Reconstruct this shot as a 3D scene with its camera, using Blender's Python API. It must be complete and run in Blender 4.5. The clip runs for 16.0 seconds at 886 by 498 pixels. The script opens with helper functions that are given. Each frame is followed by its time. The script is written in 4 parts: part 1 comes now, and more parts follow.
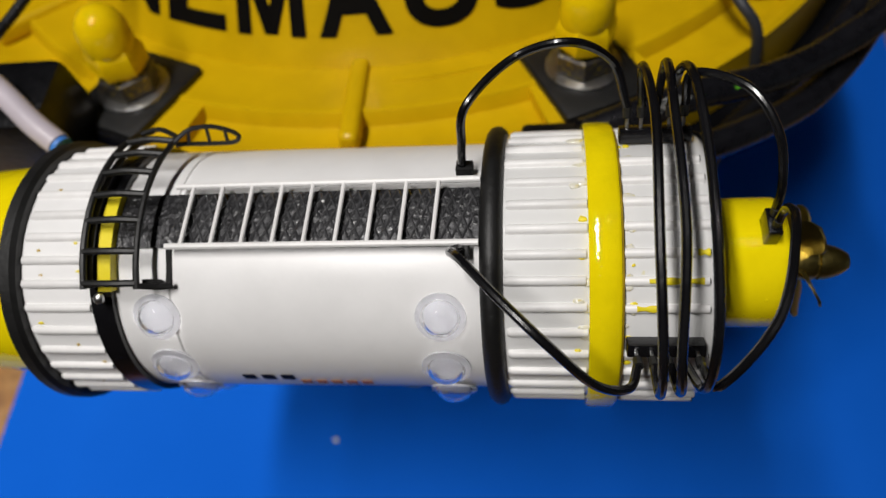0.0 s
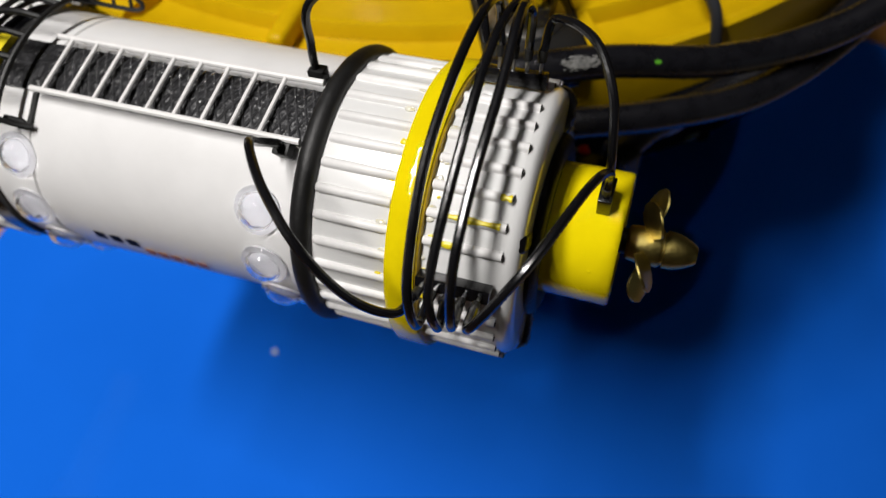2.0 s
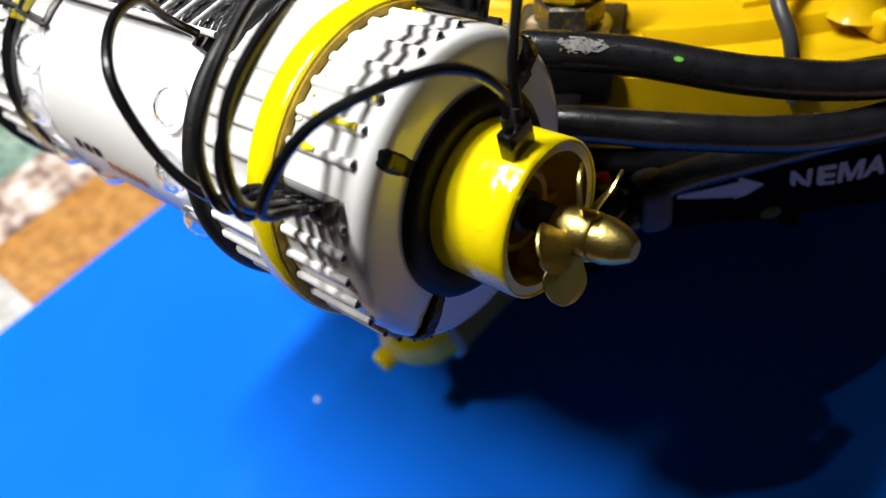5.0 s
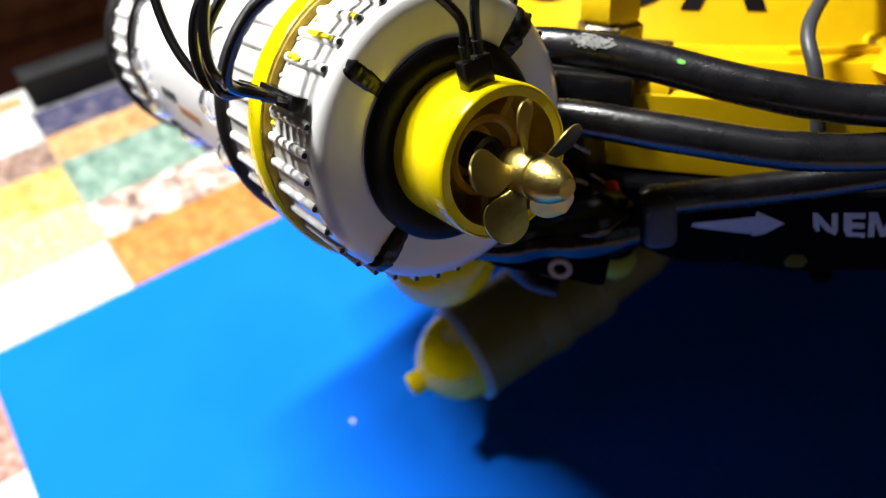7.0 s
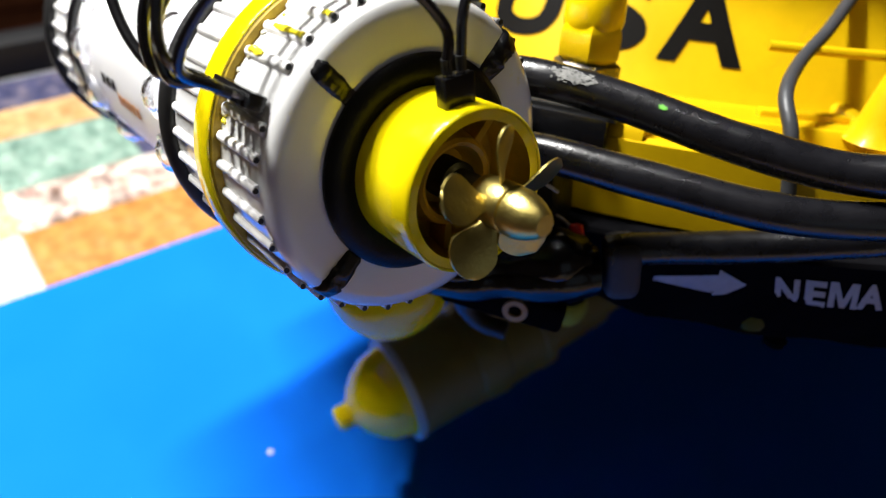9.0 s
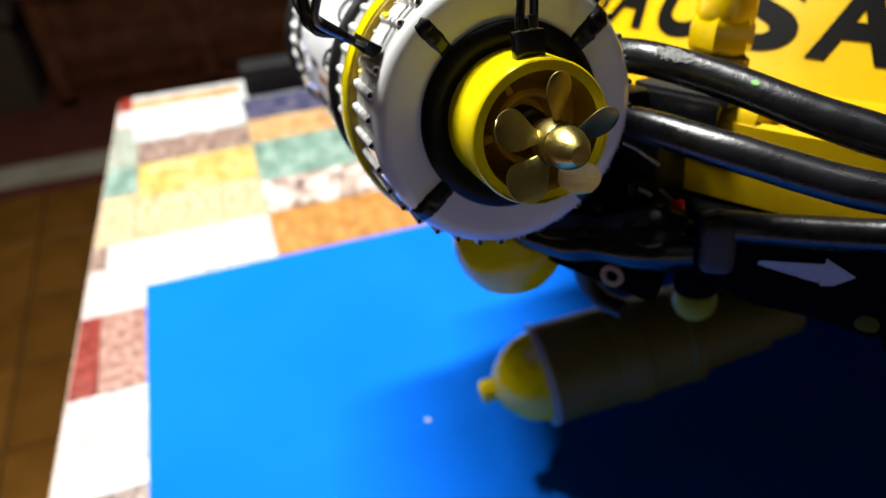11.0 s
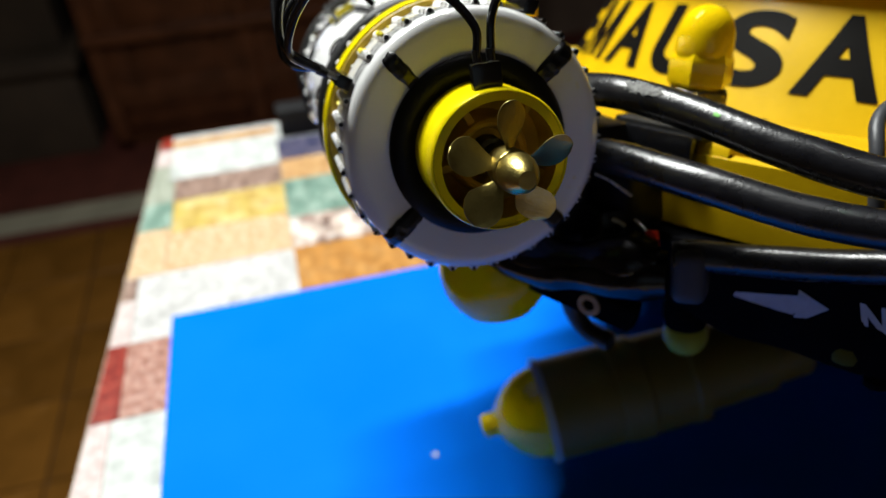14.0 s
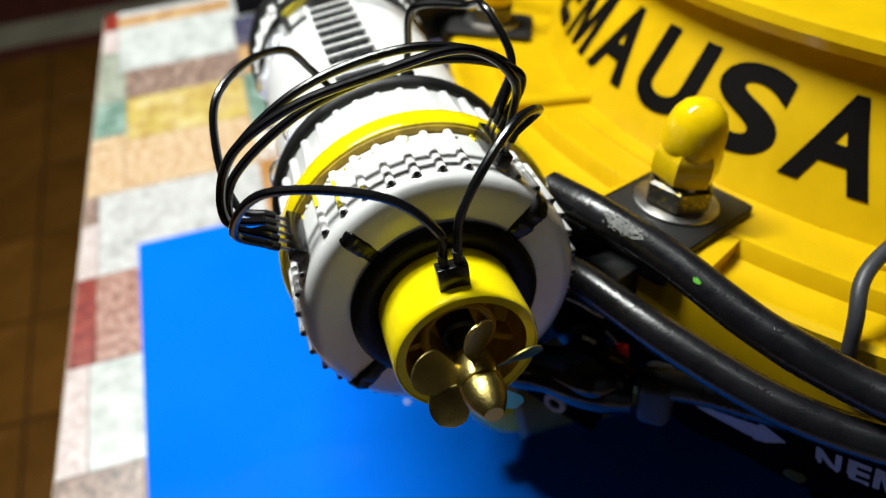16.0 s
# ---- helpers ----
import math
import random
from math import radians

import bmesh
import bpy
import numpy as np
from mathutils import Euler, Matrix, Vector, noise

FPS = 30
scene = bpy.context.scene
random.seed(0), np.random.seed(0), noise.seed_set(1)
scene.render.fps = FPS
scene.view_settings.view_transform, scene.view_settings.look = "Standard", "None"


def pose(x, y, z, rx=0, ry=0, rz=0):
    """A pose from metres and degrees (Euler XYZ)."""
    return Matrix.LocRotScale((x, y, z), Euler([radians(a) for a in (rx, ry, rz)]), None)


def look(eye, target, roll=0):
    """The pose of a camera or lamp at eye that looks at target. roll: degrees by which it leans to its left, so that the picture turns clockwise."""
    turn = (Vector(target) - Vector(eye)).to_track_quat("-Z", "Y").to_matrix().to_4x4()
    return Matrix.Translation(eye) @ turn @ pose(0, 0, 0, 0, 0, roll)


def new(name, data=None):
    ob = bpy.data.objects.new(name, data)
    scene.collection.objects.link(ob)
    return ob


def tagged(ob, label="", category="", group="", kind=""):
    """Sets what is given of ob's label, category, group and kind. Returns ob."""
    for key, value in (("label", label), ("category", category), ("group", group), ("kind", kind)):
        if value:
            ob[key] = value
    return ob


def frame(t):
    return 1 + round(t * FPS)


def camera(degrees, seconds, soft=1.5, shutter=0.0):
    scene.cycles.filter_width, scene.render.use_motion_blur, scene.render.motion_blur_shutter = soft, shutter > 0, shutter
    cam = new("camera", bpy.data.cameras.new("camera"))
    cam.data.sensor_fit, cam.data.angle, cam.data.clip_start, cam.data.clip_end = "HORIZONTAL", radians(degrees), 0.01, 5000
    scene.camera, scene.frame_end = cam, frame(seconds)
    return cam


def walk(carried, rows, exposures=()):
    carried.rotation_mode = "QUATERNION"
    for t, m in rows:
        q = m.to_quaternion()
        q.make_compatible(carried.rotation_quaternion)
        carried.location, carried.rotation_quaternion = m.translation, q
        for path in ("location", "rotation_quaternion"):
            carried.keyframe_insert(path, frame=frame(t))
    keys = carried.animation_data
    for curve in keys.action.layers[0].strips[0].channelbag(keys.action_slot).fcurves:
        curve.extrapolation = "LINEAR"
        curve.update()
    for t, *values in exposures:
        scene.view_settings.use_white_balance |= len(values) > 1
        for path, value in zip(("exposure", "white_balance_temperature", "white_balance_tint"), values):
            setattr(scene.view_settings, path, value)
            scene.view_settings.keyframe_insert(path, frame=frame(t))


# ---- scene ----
cam = camera(63.51, 16.0, soft=1.2)
PATH = [
    (0, -0.02341, -0.06923, 0.31442, 27.418, -7.366, 3.431),
    (0.5, -0.02078, -0.06814, 0.30907, 26.159, -8.327, 2.155),
    (1, -0.01389, -0.06942, 0.31035, 25.115, -11.498, 5.680),
    (1.5, 0.00321, -0.07156, 0.31478, 23.622, -10.551, 12.265),
    (2, 0.02438, -0.06923, 0.31563, 23.189, -7.451, 18.018),
    (2.5, 0.03683, -0.07002, 0.30623, 23.444, -5.745, 21.292),
    (3, 0.04256, -0.06828, 0.30181, 24.359, -4.865, 23.980),
    (3.5, 0.05666, -0.06301, 0.29433, 28.236, -2.158, 28.260),
    (4, 0.06632, -0.06333, 0.28813, 30.494, -0.855, 31.412),
    (4.5, 0.07402, -0.06256, 0.28431, 32.809, -0.249, 34.519),
    (5, 0.08348, -0.06298, 0.28233, 35.035, 0.300, 37.840),
    (7.5, 0.12608, -0.06082, 0.26423, 46.420, 1.264, 55.566),
    (8, 0.12228, -0.05814, 0.26150, 47.989, 0.541, 56.725),
    (8.5, 0.11143, -0.05748, 0.25962, 48.648, -2.214, 53.491),
    (9, 0.11510, -0.06044, 0.25996, 47.134, -5.966, 52.923),
    (9.5, 0.13356, -0.05596, 0.26695, 47.635, -3.356, 59.739),
    (10, 0.14389, -0.05628, 0.26571, 48.391, -0.708, 65.919),
    (12.5, 0.16487, -0.03328, 0.25313, 51.489, 2.704, 74.731),
    (13, 0.16794, -0.03222, 0.25597, 51.889, 3.274, 75.855),
    (13.5, 0.16607, -0.03404, 0.25843, 52.146, 3.177, 76.114),
    (14, 0.16399, -0.03636, 0.25904, 53.674, 2.885, 75.179),
    (14.5, 0.16044, -0.03846, 0.27237, 52.961, 3.149, 73.245),
    (15, 0.15036, -0.03918, 0.28802, 47.294, 2.140, 71.927),
    (15.5, 0.13241, -0.03151, 0.29394, 40.899, 1.477, 72.692),
    (16, 0.11423, -0.01880, 0.30390, 37.783, 1.532, 73.635),
]
EXPOSURES = [(0, -0.95, 6450, 11), (2, -0.68, 6450, 11), (3.5, -0.3, 6400, 10), (5, 0.32, 6400, 9), (7.5, 1.0, 6400, 9), (10, 1.0, 6400, 8), (12.5, 0.35, 6250, 5), (14, 0.46, 6250, 4), (15.3, 0.4, 6250, 3), (16, 0.17, 6250, 3)]
walk(cam, [(t, pose(*row)) for t, *row in PATH], EXPOSURES)
cam.data.dof.use_dof, cam.data.dof.focus_distance, cam.data.dof.aperture_fstop = True, 0.118, 14.0

# ---- light ----
world = bpy.data.worlds.new("world")
scene.world = world
world.use_nodes = True
world.node_tree.nodes["Background"].inputs[0].default_value = (0.9, 0.8, 0.7, 1)
world.node_tree.nodes["Background"].inputs[1].default_value = 0.0

# a tube lamp hung over the table, square to the pod, and a tiny lamp above it
tube_light = bpy.data.lights.new("table_tube", "AREA")
tube_light.energy, tube_light.color, tube_light.shape, tube_light.size, tube_light.size_y = 14.2, (1.0, 0.97, 0.93), "RECTANGLE", 0.046, 0.48
new("table_tube", tube_light).matrix_world = Matrix.Translation((-0.4, -0.165, 0.9)) @ Matrix.Rotation(radians(-20), 4, "Y")
bulb = bpy.data.lights.new("small_lamp", "POINT")
bulb.energy, bulb.color, bulb.shadow_soft_size = 1.5, (1.0, 0.97, 0.94), 0.004
new("small_lamp", bulb).location = (-0.02, 0.08, 1.1)

# fill lamp added on the east side to lift the shaded faces
east_fill = bpy.data.lights.new("east_fill_lamp", "AREA")
east_fill.energy, east_fill.color, east_fill.shape, east_fill.size, east_fill.size_y = 0.26, (0.75, 0.87, 1.0), "RECTANGLE", 1.1, 1.0
new("east_fill_lamp", east_fill).matrix_world = look((1.93, -0.3, 0.55), (0.0, -0.3, 0.45))

# ---- materials ----


def nodes_of(name):
    m = bpy.data.materials.new(name)
    m.use_nodes = True
    nt = m.node_tree
    return m, nt, nt.nodes["Principled BSDF"]


def link(nt, a, b):
    nt.links.new(a, b)


def noise_node(nt, scale, detail=4.0, rough=0.55, coords="Object"):
    tc = nt.nodes.new("ShaderNodeTexCoord")
    n = nt.nodes.new("ShaderNodeTexNoise")
    n.inputs["Scale"].default_value, n.inputs["Detail"].default_value, n.inputs["Roughness"].default_value = scale, detail, rough
    link(nt, tc.outputs[coords], n.inputs["Vector"])
    return n


def ramp_node(nt, src, stops):
    r = nt.nodes.new("ShaderNodeValToRGB")
    el = r.color_ramp.elements
    while len(el) < len(stops):
        el.new(0.5)
    for e, (p, c) in zip(el, stops):
        e.position, e.color = p, (*c, 1)
    link(nt, src, r.inputs["Fac"])
    return r


def paint(name, colour, rough=0.4, metal=0.0, fine=900.0, coarse=60.0, vary=0.12, bump=0.15, dirt=None, dirt_from=0.62, coat=0.0, spec=0.5, rand=0.0, lumps=0.0):
    """A surface with grain and stains at two scales; dirt: a second colour that shows in patches; lumps: how uneven its glossy coat is."""
    m, nt, b = nodes_of(name)
    n1, n2 = noise_node(nt, fine, 3), noise_node(nt, coarse, 6, 0.6)
    lo = tuple(c * (1 - vary) for c in colour)
    hi = tuple(min(1, c * (1 + vary * 0.7)) for c in colour)
    r = ramp_node(nt, n2.outputs["Fac"], [(0.3, lo), (0.7, hi)])
    out = r.outputs["Color"]
    if dirt:
        n3 = noise_node(nt, coarse * 3.1, 8, 0.7)
        f = ramp_node(nt, n3.outputs["Fac"], [(dirt_from, (0, 0, 0)), (dirt_from + 0.08, (1, 1, 1))])
        mx = nt.nodes.new("ShaderNodeMix")
        mx.data_type = "RGBA"
        link(nt, f.outputs["Color"], mx.inputs["Factor"])
        link(nt, out, mx.inputs[6])
        mx.inputs[7].default_value = (*dirt, 1)
        out = mx.outputs[2]
    if rand:
        info, hsv = nt.nodes.new("ShaderNodeObjectInfo"), nt.nodes.new("ShaderNodeHueSaturation")
        mr = nt.nodes.new("ShaderNodeMapRange")
        mr.inputs["To Min"].default_value, mr.inputs["To Max"].default_value = 1 - rand, 1 + rand
        link(nt, info.outputs["Random"], mr.inputs["Value"])
        link(nt, mr.outputs["Result"], hsv.inputs["Value"])
        link(nt, out, hsv.inputs["Color"])
        out = hsv.outputs["Color"]
    link(nt, out, b.inputs["Base Color"])
    rr = nt.nodes.new("ShaderNodeMapRange")
    rr.inputs["To Min"].default_value, rr.inputs["To Max"].default_value = max(0.02, rough - 0.08), min(1, rough + 0.1)
    link(nt, n2.outputs["Fac"], rr.inputs["Value"])
    link(nt, rr.outputs["Result"], b.inputs["Roughness"])
    bp = nt.nodes.new("ShaderNodeBump")
    bp.inputs["Strength"].default_value, bp.inputs["Distance"].default_value = bump, 0.0004
    link(nt, n1.outputs["Fac"], bp.inputs["Height"])
    link(nt, bp.outputs["Normal"], b.inputs["Normal"])
    b.inputs["Metallic"].default_value = metal
    b.inputs["Specular IOR Level"].default_value = spec
    b.inputs["Coat Weight"].default_value = coat
    b.inputs["Coat Roughness"].default_value = 0.12
    if lumps:
        n4, cb = noise_node(nt, 420.0, 2), nt.nodes.new("ShaderNodeBump")
        cb.inputs["Strength"].default_value, cb.inputs["Distance"].default_value = lumps, 0.0005
        link(nt, n4.outputs["Fac"], cb.inputs["Height"])
        link(nt, cb.outputs["Normal"], b.inputs["Coat Normal"])
        b.inputs["Coat Roughness"].default_value = 0.06
    return m


def stone(name, c1, c2, c3, scale=140.0, rough=0.35, cell=0.3):
    """Polished stone: clouds of three colours with crystals."""
    m, nt, b = nodes_of(name)
    n = noise_node(nt, scale, 6, 0.65)
    r = ramp_node(nt, n.outputs["Fac"], [(0.34, c1), (0.5, c2), (0.66, c3)])
    v = nt.nodes.new("ShaderNodeTexVoronoi")
    tc = nt.nodes.new("ShaderNodeTexCoord")
    link(nt, tc.outputs["Object"], v.inputs["Vector"])
    v.inputs["Scale"].default_value = scale * 2.2
    mx = nt.nodes.new("ShaderNodeMix")
    mx.data_type, mx.blend_type = "RGBA", "OVERLAY"
    mx.inputs["Factor"].default_value = cell
    link(nt, r.outputs["Color"], mx.inputs[6])
    link(nt, v.outputs["Distance"], mx.inputs[7])
    hsv = nt.nodes.new("ShaderNodeHueSaturation")
    hsv.inputs["Saturation"].default_value, hsv.inputs["Value"].default_value = 1.1, 0.82
    link(nt, mx.outputs[2], hsv.inputs["Color"])
    link(nt, hsv.outputs["Color"], b.inputs["Base Color"])
    b.inputs["Roughness"].default_value = rough
    return m


WHITE = paint("white_paint", (0.78, 0.775, 0.77), 0.33, vary=0.04, bump=0.04, coarse=90, dirt=(0.6, 0.58, 0.53), dirt_from=0.72)
# the cap's yellow smears, spread wider to add the nozzle's bounced yellow light
WHITE_CAP = paint("white_cap_paint", (0.76, 0.76, 0.75), 0.2, vary=0.05, bump=0.03, coarse=55, dirt=(0.72, 0.64, 0.2), dirt_from=0.64, coat=1.0)
RIB_WHITE = paint("rib_white", (0.78, 0.77, 0.76), 0.42, vary=0.07, bump=0.18, coarse=160, dirt=(0.5, 0.47, 0.42), dirt_from=0.74, rand=0.05)
YELLOW = paint("yellow_paint", (0.59, 0.375, 0.002), 0.36, vary=0.1, bump=0.12, coarse=70, dirt=(0.5, 0.3, 0.01), dirt_from=0.72, coat=0.2, spec=0.12)
NUT_YELLOW = paint("nut_yellow", (0.8, 0.54, 0.002), 0.5, vary=0.12, bump=0.1, coarse=160, coat=1.0, spec=0.0, lumps=0.2, dirt=(0.6, 0.32, 0.003), dirt_from=0.62)
YELLOW_GLOSS = paint("yellow_gloss", (0.88, 0.7, 0.002), 0.5, vary=0.06, bump=0.08, fine=900, coarse=120, coat=1.0, spec=0.0, lumps=0.4)
BAND_YELLOW = paint("band_yellow", (0.82, 0.65, 0.002), 0.5, vary=0.08, bump=0.12, fine=900, coarse=150, coat=1.0, spec=0.0, lumps=0.4, dirt=(0.4, 0.26, 0.03), dirt_from=0.74)
STAIN_YELLOW = paint("stain_yellow", (0.8, 0.66, 0.02), 0.35, vary=0.1)
BLACK = paint("black_rubber", (0.006, 0.006, 0.006), 0.5, vary=0.4, bump=0.25, coarse=120, dirt=(0.05, 0.05, 0.05), dirt_from=0.7)
BLACK_GLOSS = paint("black_gloss", (0.005, 0.005, 0.006), 0.22, vary=0.3, bump=0.1, coarse=120, coat=0.3)
CABLE = paint("cable_black", (0.007, 0.007, 0.009), 0.27, vary=0.35, bump=0.18, coarse=190, spec=0.5, dirt=(0.13, 0.13, 0.13), dirt_from=0.71)
CABLE_GREY = paint("cable_grey", (0.035, 0.037, 0.042), 0.45, vary=0.2, bump=0.15, coarse=100)
BAND_BLACK = paint("band_black", (0.005, 0.005, 0.006), 0.7, vary=0.3, bump=0.15, coarse=90, spec=0.0)
PAD_BLACK = paint("pad_black", (0.004, 0.004, 0.005), 0.3, vary=0.4, bump=0.5, fine=500, coarse=200, spec=0.4)
TAPE = paint("tape_grey", (0.032, 0.032, 0.034), 0.6, vary=0.25, bump=0.2, coarse=150)
TAPE_PALE = paint("scuff_pale", (0.2, 0.2, 0.19), 0.7, vary=0.5, bump=0.5, coarse=400, dirt=(0.03, 0.03, 0.03), dirt_from=0.52)
SPECK = paint("green_speck", (0.1, 0.4, 0.02), 0.5)
COLLAR = paint("collar_black", (0.005, 0.005, 0.005), 0.38, vary=0.4, bump=0.3, coarse=150, dirt=(0.12, 0.1, 0.01), dirt_from=0.72, spec=0.15)
# gold tone of the nozzle's inside, deepened with the shade it lies in
GOLD_INNER = paint("gold_inner", (0.52, 0.31, 0.012), 0.42, vary=0.3, bump=0.2, coarse=150, spec=0.2)
BACKDROP_GREY = paint("backdrop_grey", (0.2, 0.25, 0.3), 0.9)
WRAP = paint("wrap_black", (0.004, 0.004, 0.004), 0.17, vary=0.4, bump=0.6, fine=260, coarse=120, spec=0.35)
# pale patches in the colour paint the glints of the tread
TREAD = paint("tread_dark", (0.05, 0.05, 0.053), 0.16, metal=0.0, vary=0.5, bump=0.5, fine=500, coarse=300, dirt=(0.45, 0.45, 0.45), dirt_from=0.62, coat=1.0)
MAT_DARK = paint("mat_dark", (0.02, 0.02, 0.022), 0.35, vary=0.6, bump=1.0, fine=900, coarse=260, dirt=(0.28, 0.28, 0.28), dirt_from=0.58, metal=0.4)
LETTER = paint("letter_black", (0.005, 0.0045, 0.004), 0.5, vary=0.2, bump=0.1, spec=0.04)
LETTER_WHITE = paint("letter_white", (0.4, 0.4, 0.41), 0.6, vary=0.15, coarse=300, dirt=(0.2, 0.2, 0.2), dirt_from=0.66)
BRASS = paint("brass", (0.45, 0.36, 0.11), 0.33, metal=1.0, vary=0.2, bump=0.2, coarse=220, fine=1500, dirt=(0.3, 0.24, 0.11), dirt_from=0.68)
STEEL = paint("steel", (0.55, 0.55, 0.55), 0.3, metal=1.0, vary=0.2, bump=0.15, coarse=300)
STEEL_DARK = paint("steel_dark", (0.12, 0.11, 0.1), 0.34, metal=0.8, vary=0.3, bump=0.2, coarse=300, dirt=(0.5, 0.36, 0.01), dirt_from=0.55)
RED = paint("red_plastic", (0.85, 0.02, 0.012), 0.35)
TAN = paint("tan_float", (0.17, 0.125, 0.015), 0.5, vary=0.14, coarse=50)
PALE_RIM = paint("pale_rim", (0.4, 0.42, 0.38), 0.4)
DOME_YELLOW = paint("dome_yellow", (0.86, 0.62, 0.0), 0.14, vary=0.1, spec=0.4)
DOME_PALE = paint("dome_pale", (0.3, 0.31, 0.03), 0.4, vary=0.1, spec=0.1)
ROD = paint("rod_brown", (0.035, 0.022, 0.012), 0.3, vary=0.3)
STUD = paint("stud_yellow", (0.07, 0.065, 0.004), 0.5, vary=0.2, spec=0.05)
DOME_LENS = paint("dome_lens", (0.34, 0.42, 0.05), 0.28, vary=0.15)
BLUE_END = paint("blue_plug", (0.05, 0.2, 0.6), 0.4)
ORANGE = paint("orange_print", (0.5, 0.17, 0.03), 0.5)
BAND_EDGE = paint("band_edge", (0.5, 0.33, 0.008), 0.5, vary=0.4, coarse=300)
GREY_DAB = paint("grey_dab", (0.45, 0.45, 0.43), 0.6, vary=0.3, bump=0.6, coarse=300, dirt=(0.08, 0.08, 0.08), dirt_from=0.55)
RING_TAN = paint("ring_tan", (0.4, 0.27, 0.13), 0.5, vary=0.2, coarse=400)
LILAC = paint("pale_tube", (0.5, 0.45, 0.5), 0.35)
WOOD = paint("dark_wood", (0.104, 0.034, 0.012), 0.4, vary=0.45, coarse=14, fine=220, bump=0.4)
WOOD_EDGE = paint("table_wood", (0.16, 0.07, 0.03), 0.5, vary=0.3, coarse=20, fine=200)
PLASTER = paint("plaster", (0.16, 0.11, 0.08), 0.85, vary=0.15, coarse=6, fine=120, bump=0.4)
CEILING = paint("ceiling_white", (0.2, 0.18, 0.15), 0.9, vary=0.05, coarse=4, fine=100)
STONE_WALL = paint("stone_grey", (0.052, 0.034, 0.02), 0.8, vary=0.3, coarse=9, fine=90, bump=0.8)
FLOOR_TILE = paint("floor_tile", (0.2, 0.084, 0.012), 0.32, vary=0.3, coarse=9, fine=120, bump=0.15, dirt=(0.28, 0.13, 0.03), dirt_from=0.6, rand=0.18)
BEDDING = paint("pale_bedding", (0.45, 0.36, 0.28), 0.8, vary=0.2, coarse=60)
GROUT = paint("grout", (0.05, 0.03, 0.018), 0.9, vary=0.2, coarse=20)
CARPET = paint("dark_red_floor", (0.11, 0.024, 0.014), 0.75, vary=0.3, coarse=12, fine=300, bump=0.6)
MARBLE_STEP = paint("pale_step", (0.38, 0.35, 0.26), 0.4, vary=0.2, coarse=9)
DARK_BOX = paint("dark_box", (0.01, 0.01, 0.011), 0.5, vary=0.3, coarse=20, spec=0.3)


def blue_sheet():
    m, nt, b = nodes_of("blue_sheet")
    n = noise_node(nt, 9, 3)
    r = ramp_node(nt, n.outputs["Fac"], [(0.3, (0.007, 0.152, 0.82)), (0.7, (0.01, 0.172, 0.9))])
    link(nt, r.outputs["Color"], b.inputs["Base Color"])
    b.inputs["Roughness"].default_value = 0.06
    b.inputs["Specular IOR Level"].default_value = 0.0002
    big, fine = noise_node(nt, 11, 2), noise_node(nt, 420, 2)
    add = nt.nodes.new("ShaderNodeMath")
    add.operation = "MULTIPLY_ADD"
    link(nt, fine.outputs["Fac"], add.inputs[0])
    add.inputs[1].default_value = 0.001
    link(nt, big.outputs["Fac"], add.inputs[2])
    bp = nt.nodes.new("ShaderNodeBump")
    bp.inputs["Strength"].default_value, bp.inputs["Distance"].default_value = 0.5, 0.002
    link(nt, add.outputs[0], bp.inputs["Height"])
    link(nt, bp.outputs["Normal"], b.inputs["Normal"])
    return m


def clear_plastic():
    m, nt, b = nodes_of("clear_plastic")
    b.inputs["Base Color"].default_value = (0.97, 0.98, 1, 1)
    b.inputs["Transmission Weight"].default_value = 1.0
    b.inputs["Roughness"].default_value = 0.03
    b.inputs["IOR"].default_value = 1.42
    n, bp = noise_node(nt, 700, 2), nt.nodes.new("ShaderNodeBump")
    bp.inputs["Strength"].default_value, bp.inputs["Distance"].default_value = 0.25, 0.0003
    link(nt, n.outputs["Fac"], bp.inputs["Height"])
    link(nt, bp.outputs["Normal"], b.inputs["Normal"])
    return m


SEAT_GREY = paint("seat_grey", (0.42, 0.42, 0.44), 0.4, vary=0.15, coarse=400)
DIM_DISC = paint("seat_disc", (0.42, 0.42, 0.44), 0.4, vary=0.1, coarse=300)
GLUE = paint("glue_white", (0.7, 0.68, 0.58), 0.14, vary=0.12, bump=0.1, coarse=400, dirt=(0.62, 0.5, 0.08), dirt_from=0.56, coat=0.5)
PAD_TIP = paint("pad_tip", (0.03, 0.022, 0.012), 0.35, vary=0.3, bump=0.4, coarse=300, dirt=(0.03, 0.025, 0.01), dirt_from=0.55)
SHEET_BLUE, CLEAR = blue_sheet(), clear_plastic()

# ---- mesh tools: lengths in millimetres, x along the pod ----
MM = 0.001
POD = pose(0, 0, 0.179, 0, -15.36, 0)
H_ROT = Matrix(((0.9995, -0.0044, 0.0302), (0.0, 0.9898, 0.1427), (-0.0305, -0.1427, 0.9893)))
HULL = POD @ (Matrix.Translation((-0.0422, 0.1963, 0.0)) @ H_ROT.to_4x4())


def thing(name, m, label, category, group=""):
    e = new(name)
    e.empty_display_size = 0.01
    e.matrix_basis = m
    return tagged(e, label, category, group)


def finish(name, bm, material, smooth=35):
    bmesh.ops.recalc_face_normals(bm, faces=bm.faces[:])
    me = bpy.data.meshes.new(name)
    bmesh.ops.scale(bm, vec=(MM, MM, MM), verts=bm.verts[:])
    bm.to_mesh(me)
    bm.free()
    me.materials.append(material)
    if smooth:
        me.polygons.foreach_set("use_smooth", [True] * len(me.polygons))
        me.set_sharp_from_angle(angle=radians(smooth))
    return me


